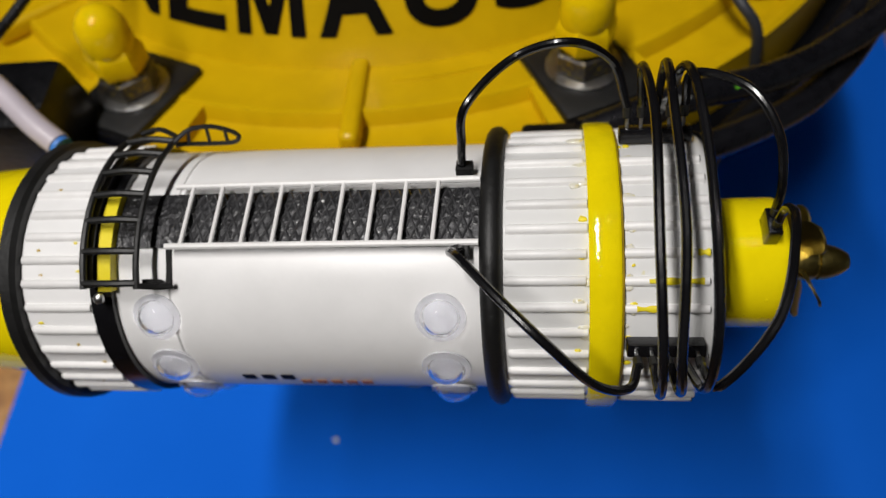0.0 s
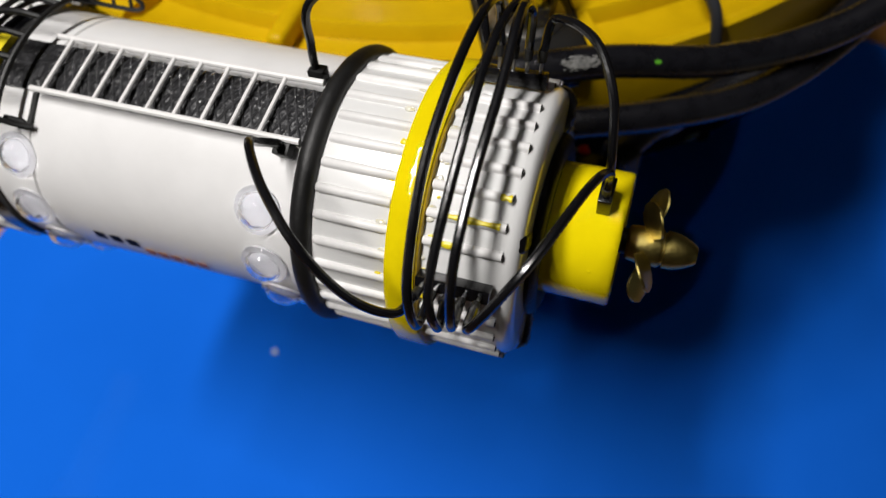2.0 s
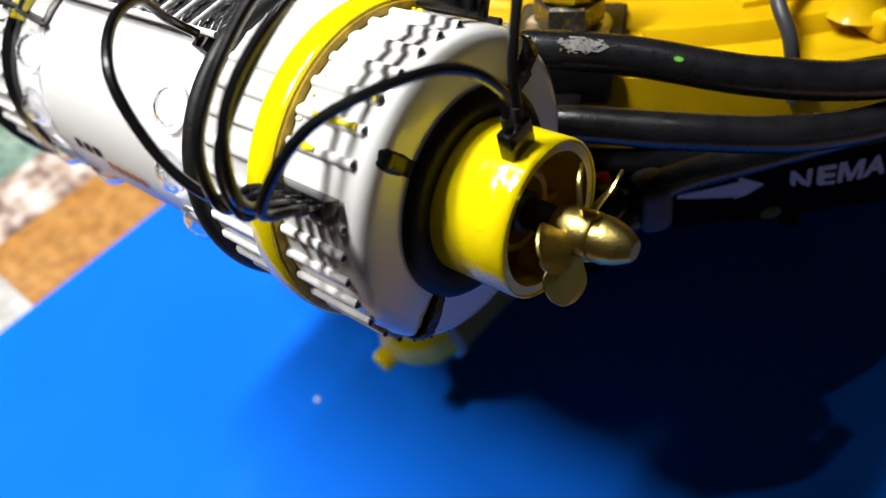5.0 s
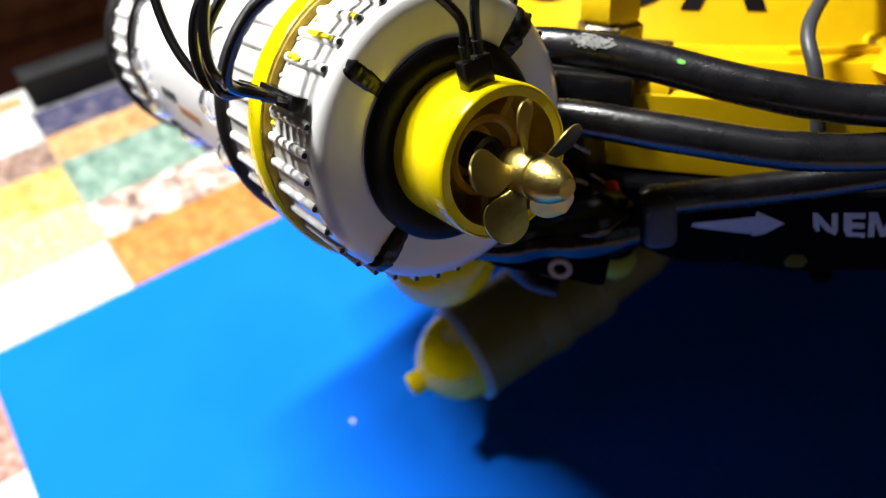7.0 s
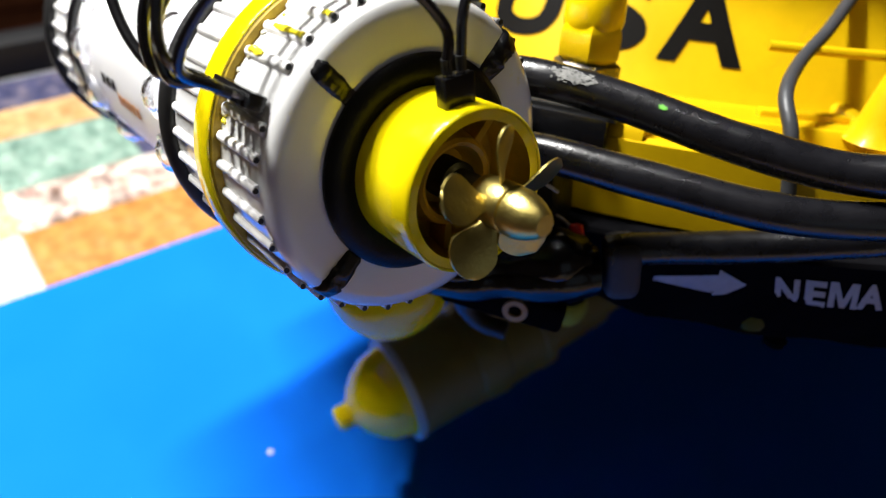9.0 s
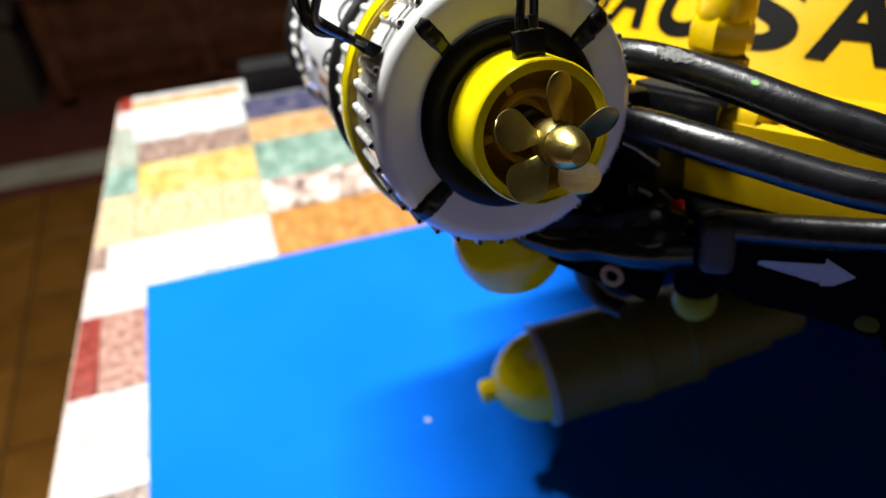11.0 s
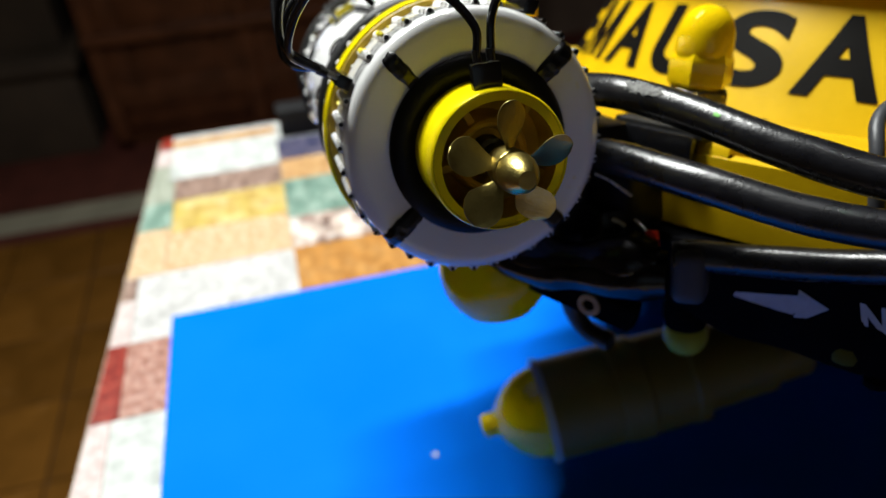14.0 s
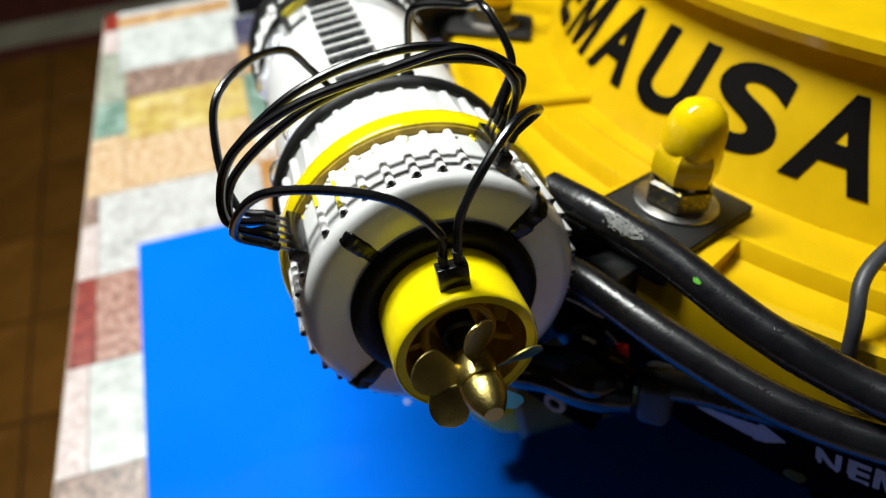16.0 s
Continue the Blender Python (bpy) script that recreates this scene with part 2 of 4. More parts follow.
def part(name, bm, material, parent, label="", smooth=35, at=None):
    me = bm if isinstance(bm, bpy.types.Mesh) else finish(name, bm, material, smooth)
    ob = new(name, me)
    ob.parent = parent
    if at is not None:
        ob.matrix_basis = at
    if label:
        tagged(ob, label)
    return ob


def solid(name, bm, material, m, label, category, group="", smooth=35, kind=""):
    ob = new(name, bm if isinstance(bm, bpy.types.Mesh) else finish(name, bm, material, smooth))
    ob.matrix_basis = m
    return tagged(ob, label, category, group, kind)


def lathe(profile, seg=72, start=0.0, sweep=360.0, closed=False, axis="x", bm=None):
    """Turns (along, radius) pairs about the axis. closed: the profile is a loop."""
    bm = bm or bmesh.new()
    whole = sweep >= 359.9
    n = seg if whole else seg + 1
    rings = []
    for a, r in profile:
        ring = []
        for i in range(n):
            th = radians(start + sweep * i / seg)
            c, s = r * math.cos(th), r * math.sin(th)
            ring.append(bm.verts.new((a, c, s) if axis == "x" else (c, s, a)))
        rings.append(ring)
    pairs = list(zip(rings, rings[1:])) + ([(rings[-1], rings[0])] if closed else [])
    for p, q in pairs:
        for i in range(n if whole else n - 1):
            j = (i + 1) % n
            bm.faces.new((p[i], p[j], q[j], q[i]))
    if not whole and closed:
        bm.faces.new([r[0] for r in rings])
        bm.faces.new([r[-1] for r in reversed(rings)])
    bmesh.ops.remove_doubles(bm, verts=bm.verts[:], dist=1e-4)
    return bm


def block(size, bevel=0.0, at=(0, 0, 0), turn=None, bm=None, seg=2):
    """A box with rounded edges."""
    b = bmesh.new()
    bmesh.ops.create_cube(b, size=1.0)
    bmesh.ops.scale(b, vec=size, verts=b.verts[:])
    if bevel:
        bmesh.ops.bevel(b, geom=b.edges[:], offset=bevel, segments=seg, affect="EDGES", profile=0.6)
    if turn is not None:
        bmesh.ops.transform(b, matrix=turn, verts=b.verts[:])
    bmesh.ops.translate(b, vec=at, verts=b.verts[:])
    if bm is None:
        return b
    me = bpy.data.meshes.new("join")
    b.to_mesh(me)
    b.free()
    bm.from_mesh(me)
    bpy.data.meshes.remove(me)
    return bm


def glide(points, n=10):
    """A smooth line through the points."""
    p = [Vector(q) for q in points]
    p = [2 * p[0] - p[1], *p, 2 * p[-1] - p[-2]]
    out = []
    for i in range(1, len(p) - 2):
        a, b, c, d = p[i - 1 : i + 3]
        for k in range(n):
            u = k / n
            out.append(0.5 * (2 * b + (c - a) * u + (2 * a - 5 * b + 4 * c - d) * u * u + (3 * b - a - 3 * c + d) * u**3))
    return [*out, p[-2]]


def hose(points, radius, seg=12, n=10, bm=None, wobble=0.0):
    """A round tube along the points; radius: a number, or a function of 0..1 along it."""
    bm = bm or bmesh.new()
    line = glide(points, n)
    t0 = (line[1] - line[0]).normalized()
    side = t0.orthogonal().normalized()
    rings = []
    for i, p in enumerate(line):
        t = (line[min(i + 1, len(line) - 1)] - line[max(i - 1, 0)]).normalized()
        side = (side - side.dot(t) * t).normalized()
        up = t.cross(side)
        r = radius(i / (len(line) - 1)) if callable(radius) else radius
        r *= 1 + wobble * noise.noise(p * 0.11)
        rings.append([bm.verts.new(p + r * (math.cos(2 * math.pi * k / seg) * side + math.sin(2 * math.pi * k / seg) * up)) for k in range(seg)])
    for a, b in zip(rings, rings[1:]):
        for k in range(seg):
            j = (k + 1) % seg
            bm.faces.new((a[k], a[j], b[j], b[k]))
    bm.faces.new(rings[0])
    bm.faces.new(rings[-1])
    return bm


def polar(s, r, deg):
    return (s, r * math.cos(radians(deg)), r * math.sin(radians(deg)))


def on_pod(s, r, deg):
    """A pose on the pod's surface: local x along it, local z outward."""
    return Matrix.Translation(Vector(polar(s, r, deg)) * MM) @ Matrix.Rotation(radians(deg - 90), 4, "X")


def on_hull(r, deg, h):
    """A pose on the hull's flange: local x outward, local z up."""
    a = radians(deg)
    return Matrix.Translation((r * math.cos(a) * MM, r * math.sin(a) * MM, h * MM)) @ Matrix.Rotation(a, 4, "Z")


def letters(text, width, height, bold, step=2.0):
    """A text as a flat mesh in a width x height box about its middle, cut into strips so that it can be bent."""
    cu = bpy.data.curves.new("text", "FONT")
    cu.body, cu.offset, cu.align_x = text, bold, "LEFT"
    ob = bpy.data.objects.new("text", cu)
    scene.collection.objects.link(ob)
    dg = bpy.context.evaluated_depsgraph_get()
    me = bpy.data.meshes.new_from_object(ob.evaluated_get(dg))
    bm = bmesh.new()
    bm.from_mesh(me)
    bpy.data.objects.remove(ob)
    bpy.data.curves.remove(cu)
    bpy.data.meshes.remove(me)
    if text == "M":  # drawn by hand: the font's own grows into itself when it is made bold
        bm.clear()
        st = 0.21
        half = [(0, 0), (st, 0), (st, 0.6), (0.41, 0.02)]
        line = half + [(1 - x, y) for x, y in reversed(half)] + [(1, 1), (1 - 1.3 * st, 1), (0.5, 0.36), (1.3 * st, 1), (0, 1)]
        face = bm.faces.new([bm.verts.new((x, y, 0)) for x, y in line])
        face.normal_update()
        bmesh.ops.triangulate(bm, faces=[face], ngon_method="EAR_CLIP")
    xs, ys = [v.co.x for v in bm.verts], [v.co.y for v in bm.verts]
    x0, x1, y0, y1 = min(xs), max(xs), min(ys), max(ys)
    for v in bm.verts:
        v.co = ((v.co.x - x0) / (x1 - x0) * width - width / 2, (v.co.y - y0) / (y1 - y0) * height - height / 2, 0)
    x = -width / 2 + step
    while x < width / 2 - 0.01:
        bmesh.ops.bisect_plane(bm, geom=bm.verts[:] + bm.edges[:] + bm.faces[:], plane_co=(x, 0, 0), plane_no=(1, 0, 0))
        x += step
    return bm

# ---- room ----
FLOOR_Z = -750.0


def slab(name, lo, hi, material, label, kind="structure", category=""):
    size = [b - a for a, b in zip(lo, hi)]
    mid = [(a + b) / 2 for a, b in zip(lo, hi)]
    return solid(name, block(size, 0, mid), material, Matrix(), label, category or name.split("_")[0], kind=kind, smooth=0)


floor_ob = slab("floor", (-2400, -2000, FLOOR_Z - 60), (1900, 2000, FLOOR_Z - 6), GROUT, "brown glazed tile floor with dark joints")
slab("ceiling", (-2500, -2100, 1750), (2000, 2100, 1800), CEILING, "plain white ceiling")
slab("wall_west", (-2500, -2100, FLOOR_Z - 60), (-2400, 2100, 1750), PLASTER, "dim plastered wall behind the cabinet")
# window and backdrop added in this unseen wall, to house the fill lamp
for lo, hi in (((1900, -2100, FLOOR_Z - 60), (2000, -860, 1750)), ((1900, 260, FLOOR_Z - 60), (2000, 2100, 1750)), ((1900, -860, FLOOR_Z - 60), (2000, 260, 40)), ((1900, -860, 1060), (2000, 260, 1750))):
    slab("wall_east", lo, hi, PLASTER, "plain plastered wall round the added window")
win = thing("added_window", Matrix.Translation((1.97, -0.3, 0.55)), "unseen wooden window added round the fill lamp", "window")
tagged(win, "unseen wooden window added round the fill lamp", "window", kind="structure")
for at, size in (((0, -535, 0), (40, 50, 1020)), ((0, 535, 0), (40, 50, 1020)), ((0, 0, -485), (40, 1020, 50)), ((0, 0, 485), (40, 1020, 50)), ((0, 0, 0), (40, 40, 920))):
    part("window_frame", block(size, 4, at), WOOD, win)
slab("backdrop", (2010, -900, 0), (2040, 300, 1100), BACKDROP_GREY, "unseen dim backdrop added behind the window", category="sky")
slab("wall_south", (-2400, -2100, FLOOR_Z - 60), (1900, -2000, 1750), PLASTER, "plain plastered wall")
slab("wall_north", (-2400, 2000, FLOOR_Z - 60), (1900, 2100, 1750), PLASTER, "plain plastered wall")
slab("step_edge", (-1690, -2000, FLOOR_Z - 6), (-1590, 2000, FLOOR_Z + 6), MARBLE_STEP, "pale worn stone strip in the floor", category="threshold")
slab("floor_strip", (-1590, -2000, FLOOR_Z - 6), (-1545, 2000, FLOOR_Z + 3), CARPET, "dark red border strip of the floor", category="floor strip")
slab("floor_red", (-2400, -2000, FLOOR_Z - 6), (-1690, 2000, FLOOR_Z + 2), CARPET, "dark red floor beyond the stone strip", category="floor")


def cabinet():
    e = thing("cabinet", Matrix.Translation((-2.12, 0.1, FLOOR_Z * MM)), "dark brown wooden cabinet with panelled doors", "cabinet")
    part("body", block((360, 1240, 900), 4, (-60, 0, 482)), WOOD, e)
    part("plinth", block((340, 1200, 36), 2, (-60, 0, 18)), WOOD, e)
    part("top", block((400, 1290, 36), 6, (-60, 0, 950)), WOOD, e)
    part("ledge", block((70, 1280, 34), 10, (150, 0, 352), seg=3), WOOD, e, "moulded ledge across the doors")
    for y in (-615, -205, 205, 615):
        part("pilaster", block((40, 46, 880), 8, (146, y, 478), seg=3), WOOD, e)
    for i in range(3):
        y = -410 + 410 * i
        d = part("door", block((22, 396, 820), 4, (131, y, 480)), WOOD, e)
        for z in (790, 170):
            part("rail", block((12, 390, 70), 3, (146, y, z)), WOOD, d)
        for yy in (-160, 160):
            part("stile", block((12, 70, 552), 3, (146, y + yy, 480)), WOOD, d)
        part("panel", block((9, 210, 500), 4, (144, y, 480)), WOOD, d)
        part("knob", lathe([(152, 0), (152, 6), (160, 6), (168, 11), (176, 9), (178, 0)], 16), BRASS, d, "small brass knob", at=Matrix.Translation((0, (y + 160) * MM, 0.48)))
    return e


cabinet()
fp = thing("fireplace", Matrix.Translation((-2.2, -1.05, FLOOR_Z * MM)), "low rough grey stone hearth beside the cabinet", "fireplace")
part("base", block((380, 900, 260), 8, (0, 0, 132)), STONE_WALL, fp)
part("ledge", block((430, 940, 46), 8, (0, 0, 285)), STONE_WALL, fp)
part("back", block((300, 860, 700), 10, (-40, 0, 658)), STONE_WALL, fp)

# ---- table with its patchwork of stone, and the blue sheet ----
STONES = {
    "white": stone("stone_white", (0.5, 0.49, 0.48), (0.62, 0.61, 0.6), (0.7, 0.69, 0.68), 90),
    "pale": stone("stone_pale", (0.5, 0.52, 0.5), (0.62, 0.64, 0.62), (0.7, 0.71, 0.69), 60),
    "granite": stone("stone_granite", (0.08, 0.06, 0.055), (0.3, 0.2, 0.16), (0.55, 0.42, 0.36), 230),
    "yellow": stone("stone_yellow", (0.52, 0.38, 0.12), (0.62, 0.47, 0.18), (0.7, 0.57, 0.3), 60),
    "peach": stone("stone_peach", (0.55, 0.34, 0.18), (0.7, 0.5, 0.32), (0.78, 0.65, 0.48), 200),
    "navy": stone("stone_navy", (0.03, 0.035, 0.08), (0.07, 0.07, 0.13), (0.2, 0.17, 0.2), 120),
    "tan": stone("stone_tan", (0.45, 0.26, 0.12), (0.6, 0.38, 0.2), (0.68, 0.48, 0.28), 70),
    "green": stone("stone_green", (0.12, 0.2, 0.16), (0.24, 0.35, 0.29), (0.42, 0.52, 0.45), 110),
    "sage": stone("stone_sage", (0.26, 0.28, 0.22), (0.38, 0.4, 0.33), (0.5, 0.52, 0.44), 120),
    "pebble": stone("stone_pebble", (0.16, 0.1, 0.08), (0.6, 0.48, 0.42), (0.75, 0.7, 0.64), 60, cell=0.85),
    "orange": stone("stone_orange", (0.42, 0.2, 0.07), (0.52, 0.27, 0.1), (0.58, 0.33, 0.14), 80),
    "red": stone("stone_red", (0.14, 0.018, 0.015), (0.27, 0.045, 0.035), (0.38, 0.1, 0.075), 160),
    "pink": stone("stone_pink", (0.2, 0.08, 0.06), (0.45, 0.25, 0.2), (0.6, 0.42, 0.36), 240),
    "rose": stone("stone_rose", (0.55, 0.42, 0.4), (0.68, 0.58, 0.56), (0.75, 0.68, 0.66), 200),
}
table = thing("table", Matrix.Translation((0.1, 0.2, FLOOR_Z * MM)), "table topped with a patchwork of coloured marble rectangles", "table")
EDGE = ((-398, -137), (1000, -224))  # the top's long edge


def top_polygon(z0, z1, inset=0.0):
    bm = bmesh.new()
    pts = [(EDGE[0][0], EDGE[0][1] + inset), (900, -218 + inset), (900, 700), (EDGE[0][0], 700)]
    lo = [bm.verts.new((x - 100, y - 200, z0 + 750)) for x, y in pts]
    hi = [bm.verts.new((x - 100, y - 200, z1 + 750)) for x, y in pts]
    bm.faces.new(lo[::-1])
    bm.faces.new(hi)
    for i in range(4):
        j = (i + 1) % 4
        bm.faces.new((lo[i], lo[j], hi[j], hi[i]))
    bmesh.ops.bevel(bm, geom=bm.edges[:], offset=1.2, segments=2, affect="EDGES")
    return bm


part("tabletop", top_polygon(-34, -1.2), BEDDING, table, "slab with pale bedding under the stones")
for x, y in ((-420, -280), (720, -330), (720, 420), (-420, 420)):
    part("leg", block((60, 60, 716), 5, (x, y, 358)), WOOD_EDGE, table)
part("apron", block((1140, 20, 70), 3, (150, -265, 680)), WOOD_EDGE, table)
part("apron", block((1140, 20, 70), 3, (150, 410, 680)), WOOD_EDGE, table)

# x from, x to, y from, y to, stone
PATCHES = [
    (-398, -391, -127, -47, "white"), (-391, -378, -127, -47, "tan"), (-378, -326, -127, -47, "pale"),
    (-398, -377, -150, -127, "red"), (-377, -350, -150, -127, "rose"), (-350, -326, -150, -127, "sage"), (-326, -296, -123, -47, "granite"), (-296, -255, -123, -47, "yellow"),
    (-255, -212, -125, -47, "peach"), (-212, -152, -140, -47, "white"),
    (-326, -296, -150, -123, "sage"), (-296, -262, -150, -123, "green"), (-262, -252, -150, -123, "peach"), (-252, -212, -155, -125, "peach"), (-212, -190, -160, -140, "granite"), (-190, -152, -160, -140, "rose"),
    (-152, -98, -170, -141, "red"), (-152, -98, -141, -100, "pink"), (-98, -42, -180, -144, "rose"), (-98, -42, -144, -100, "pale"),
    (-42, 20, -180, -120, "granite"), (20, 90, -190, -120, "tan"),
    (-398, -364, -47, 60, "pale"), (-364, -330, -47, 60, "navy"), (-330, -298, -47, 42, "tan"), (-298, -248, -47, 28, "green"),
    (-248, -212, -47, 46, "pebble"), (-212, -160, -47, 60, "orange"), (-298, -248, 28, 110, "navy"), (-248, -212, 46, 120, "red"),
    (-330, -298, 42, 110, "red"), (-398, -364, 60, 150, "granite"), (-364, -330, 60, 150, "peach"), (-212, -160, 60, 130, "white"),
]
KINDS = list(STONES)
for i in range(8):
    PATCHES.append((282 + 74 * (i % 2), 356 + 74 * (i % 2), -190 + 122 * (i // 2), -68 + 122 * (i // 2), ("tan", "peach", "orange", "yellow", "tan", "orange", "granite", "tan")[i]))
for i in range(8):
    PATCHES.append((-398 + (i % 2) * 120, -278 + (i % 2) * 118, 150 + 70 * (i // 2), 220 + 70 * (i // 2), KINDS[(5 * i + 3) % 14]))
for i in range(10):
    PATCHES.append((430 + 94 * (i % 5), 524 + 94 * (i % 5), -190 + 220 * (i // 5), 30 + 220 * (i // 5), KINDS[(4 * i + 1) % 14]))
for i in range(14):
    PATCHES.append((-160 + 75 * i, -85 + 75 * i, 300, 420, ("orange", "tan", "pale", "peach", "granite", "orange", "yellow")[i % 7]))


def patch_mesh(x0, x1, y0, y1, z0=-2.4, z1=-0.4):
    b = block((x1 - x0 - 0.3, y1 - y0 - 0.3, z1 - z0), 0.2, ((x0 + x1) / 2 - 100, (y0 + y1) / 2 - 200, (z0 + z1) / 2 + 750), seg=1)
    (ax, ay), (bx, by) = EDGE
    if y0 < -130:
        no = Vector((by - ay, ax - bx, 0)).normalized()
        r = bmesh.ops.bisect_plane(b, geom=b.verts[:] + b.edges[:] + b.faces[:], plane_co=(ax - 100, ay - 200 + 1.5, 0), plane_no=no, clear_outer=True)
        cut = [g for g in r["geom_cut"] if isinstance(g, bmesh.types.BMEdge)]
        if cut:
            bmesh.ops.holes_fill(b, edges=cut)
    return b


for x0, x1, y0, y1, kind in PATCHES:
    b = patch_mesh(x0, x1, y0, y1)
    if b.faces:
        part("stone_tile", b, STONES[kind], table, smooth=0)



def swell(x, y):
    """A soft wave that lifts the sheet under the pod and dies out toward its edges: 0 to 1."""
    k = min(1.0, max(0.0, (y + 12) / 80))
    edge = min(1.0, max(0.0, (x + 130) / 80)) * min(1.0, max(0.0, (280 - x) / 120)) * min(1.0, max(0.0, (230 - y) / 150))
    return k * k * (3 - 2 * k) * edge * edge * (3 - 2 * edge)


sheet = bmesh.new()
NX, NY = 77, 70
for iy in range(NY + 1):
    for ix in range(NX + 1):
        x, y = -167.5 + 457.5 * ix / NX, -118.5 + 418.5 * iy / NY
        z = 0.25 + 0.5 * noise.noise((x * 0.006, y * 0.006, 3.0)) ** 2 + 6.0 * swell(x, y)
        sheet.verts.new((x, y, z))
sheet.verts.ensure_lookup_table()
for iy in range(NY):
    for ix in range(NX):
        k = iy * (NX + 1) + ix
        sheet.faces.new([sheet.verts[j] for j in (k, k + 1, k + NX + 2, k + NX + 1)])
r = bmesh.ops.extrude_face_region(sheet, geom=sheet.faces[:])
bmesh.ops.translate(sheet, vec=(0, 0, -0.4), verts=[v for v in r["geom"] if isinstance(v, bmesh.types.BMVert)])
solid("blue_sheet", sheet, SHEET_BLUE, Matrix(), "glossy bright blue plastic sheet lying on the table", "sheet")
solid("dust_fleck", lathe([(0, 1.3), (0.5, 0.9), (0.7, 0)], 10, axis="z"), WHITE, Matrix.Translation((-0.0332, -0.001, 0.0005 + 0.006 * swell(-33.2, -1.0))), "tiny white fleck of dust on the blue sheet", "fleck")

box = thing("black_box", Matrix.Translation((-0.375, 0.08, -0.0004)), "low black plastic case lying along the table's far end", "case")
part("body", block((18, 245, 20), 1.2, (0, 0, 10)), DARK_BOX, box)
part("lid", block((18.8, 245.8, 2.6), 0.8, (0, 0, 21.2)), DARK_BOX, box)

# ---- the pod ----
pod = thing("thruster_pod", POD, "white model thruster pod with ribbed drums, ladder, wires and yellow nozzle", "model thruster")
part("body", lathe([(0.8, 25.6), (-58.4, 26), (-58.6, 25.6), (-59.2, 25.6), (-59.4, 26), (-70.6, 26)], 96), WHITE, pod)
part("ribbed_drum", lathe([(4.4, 20), (4.4, 27), (39, 27), (40.6, 26.7), (41.8, 25.9), (42.4, 24.6), (42.5, 23.5), (42.5, 12)], 96), WHITE_CAP, pod, "white drum with a rounded flat end")
part("ribbed_drum", lathe([(-74.6, 20), (-74.6, 27), (-90, 27), (-90, 20)], 96), WHITE, pod)
part("seal_ring", lathe([(0.6, 27)] + [(2.6 + 2.1 * math.cos(radians(a)), 27 + 2.2 * math.sin(radians(a))) for a in range(170, 0, -20)] + [(4.6, 27), (4.6, 24), (0.6, 24)], 96, closed=True), BLACK, pod, "black rubber ring")
part("end_ring", lathe([(-89.6, 26), (-89.6, 28.6), (-90.4, 29.4), (-92.6, 29.4), (-93.4, 28.4), (-93.4, 0)], 96), BLACK, pod, "black end ring")
part("strap", lathe([(-70.5, 25), (-70.5, 27.2), (-74.7, 27.6), (-74.7, 25)], 96, closed=True), BLACK_GLOSS, pod, "glossy black strap")
part("band", lathe([(19.6, 26.5), (19.6, 28.9), (20.2, 29.3), (24.5, 29.3), (25.1, 28.9), (25.1, 26.5)], 96, closed=True), BAND_YELLOW, pod, "glossy yellow painted band")

# a deeper yellow edge stands in for the shade on the band's side
part("band_edge", lathe([(25.0, 26.6), (25.0, 28.7), (25.5, 28.3), (25.6, 26.6)], 96, closed=True), BAND_EDGE, pod, "edge of the band, shade put in as deeper yellow")


def rib_mesh(length):
    """A half-sunk round rod along x, cut square at its outer end."""
    b = bmesh.new()
    prof = [(-1.15, -0.1), (-0.88, 0.1), (-0.8, 0.46), (-0.5, 0.8), (0.0, 0.94), (0.5, 0.8), (0.78, 0.46), (0.84, -0.1)]
    ends = []
    for x, k in ((0, 0.55), (0.7, 1.0), (length - 0.25, 1.0), (length, 0.9)):
        ends.append([b.verts.new((x, y * (0.7 + 0.3 * k), z * k)) for y, z in prof])
    for p, q in zip(ends, ends[1:]):
        for i in range(len(prof) - 1):
            b.faces.new((p[i], p[i + 1], q[i + 1], q[i]))
    b.faces.new(ends[0])
    b.faces.new(ends[-1])
    return finish("rib", b, RIB_WHITE, 50)


RIBS = {s: rib_mesh(n) for s, n in ((5.0, 14.3), (25.4, 14.4), (-89.2, 14.2))}
HOLE = finish("rib_hole", lathe([(0, 0.5), (0.14, 0.46), (0.14, 0)], 12), BLACK)
for s, me in RIBS.items():
    for k in range(36):
        deg = 3.3 + 10 * k + 0.35 * math.sin(7.3 * k + s)
        if s > 20 and (55 < deg < 66 or 142 < deg < 152):
            continue
        rb = part("rib", me, None, pod, at=on_pod(s + 0.25 * math.sin(5.1 * k), 27, deg))
        if s > 20:
            part("rib_hole", HOLE, None, rb, at=Matrix.Translation((14.4 * MM, 0, 0.45 * MM)))

for s0, s1, deg in ((37.6, 39.6, 113.2), (29.6, 38.6, 123.2), (27.6, 32.2, 133.2)):
    b = bmesh.new()
    n = 10
    line = []
    for i in range(n + 1):
        w = 0.5 + 0.14 * math.sin(i * 0.9 + s0)
        line.append([b.verts.new(((s0 + (s1 - s0) * i / n), y, z)) for y, z in ((-w, 28.05), (-0.2, 28.24), (0.25, 28.2), (w, 27.95))])
    for p, q in zip(line, line[1:]):
        for i in range(3):
            b.faces.new((p[i], p[i + 1], q[i + 1], q[i]))
    part("paint_streak", b, STAIN_YELLOW, pod, "smear of yellow paint", at=Matrix.Rotation(radians(deg - 90), 4, "X"))

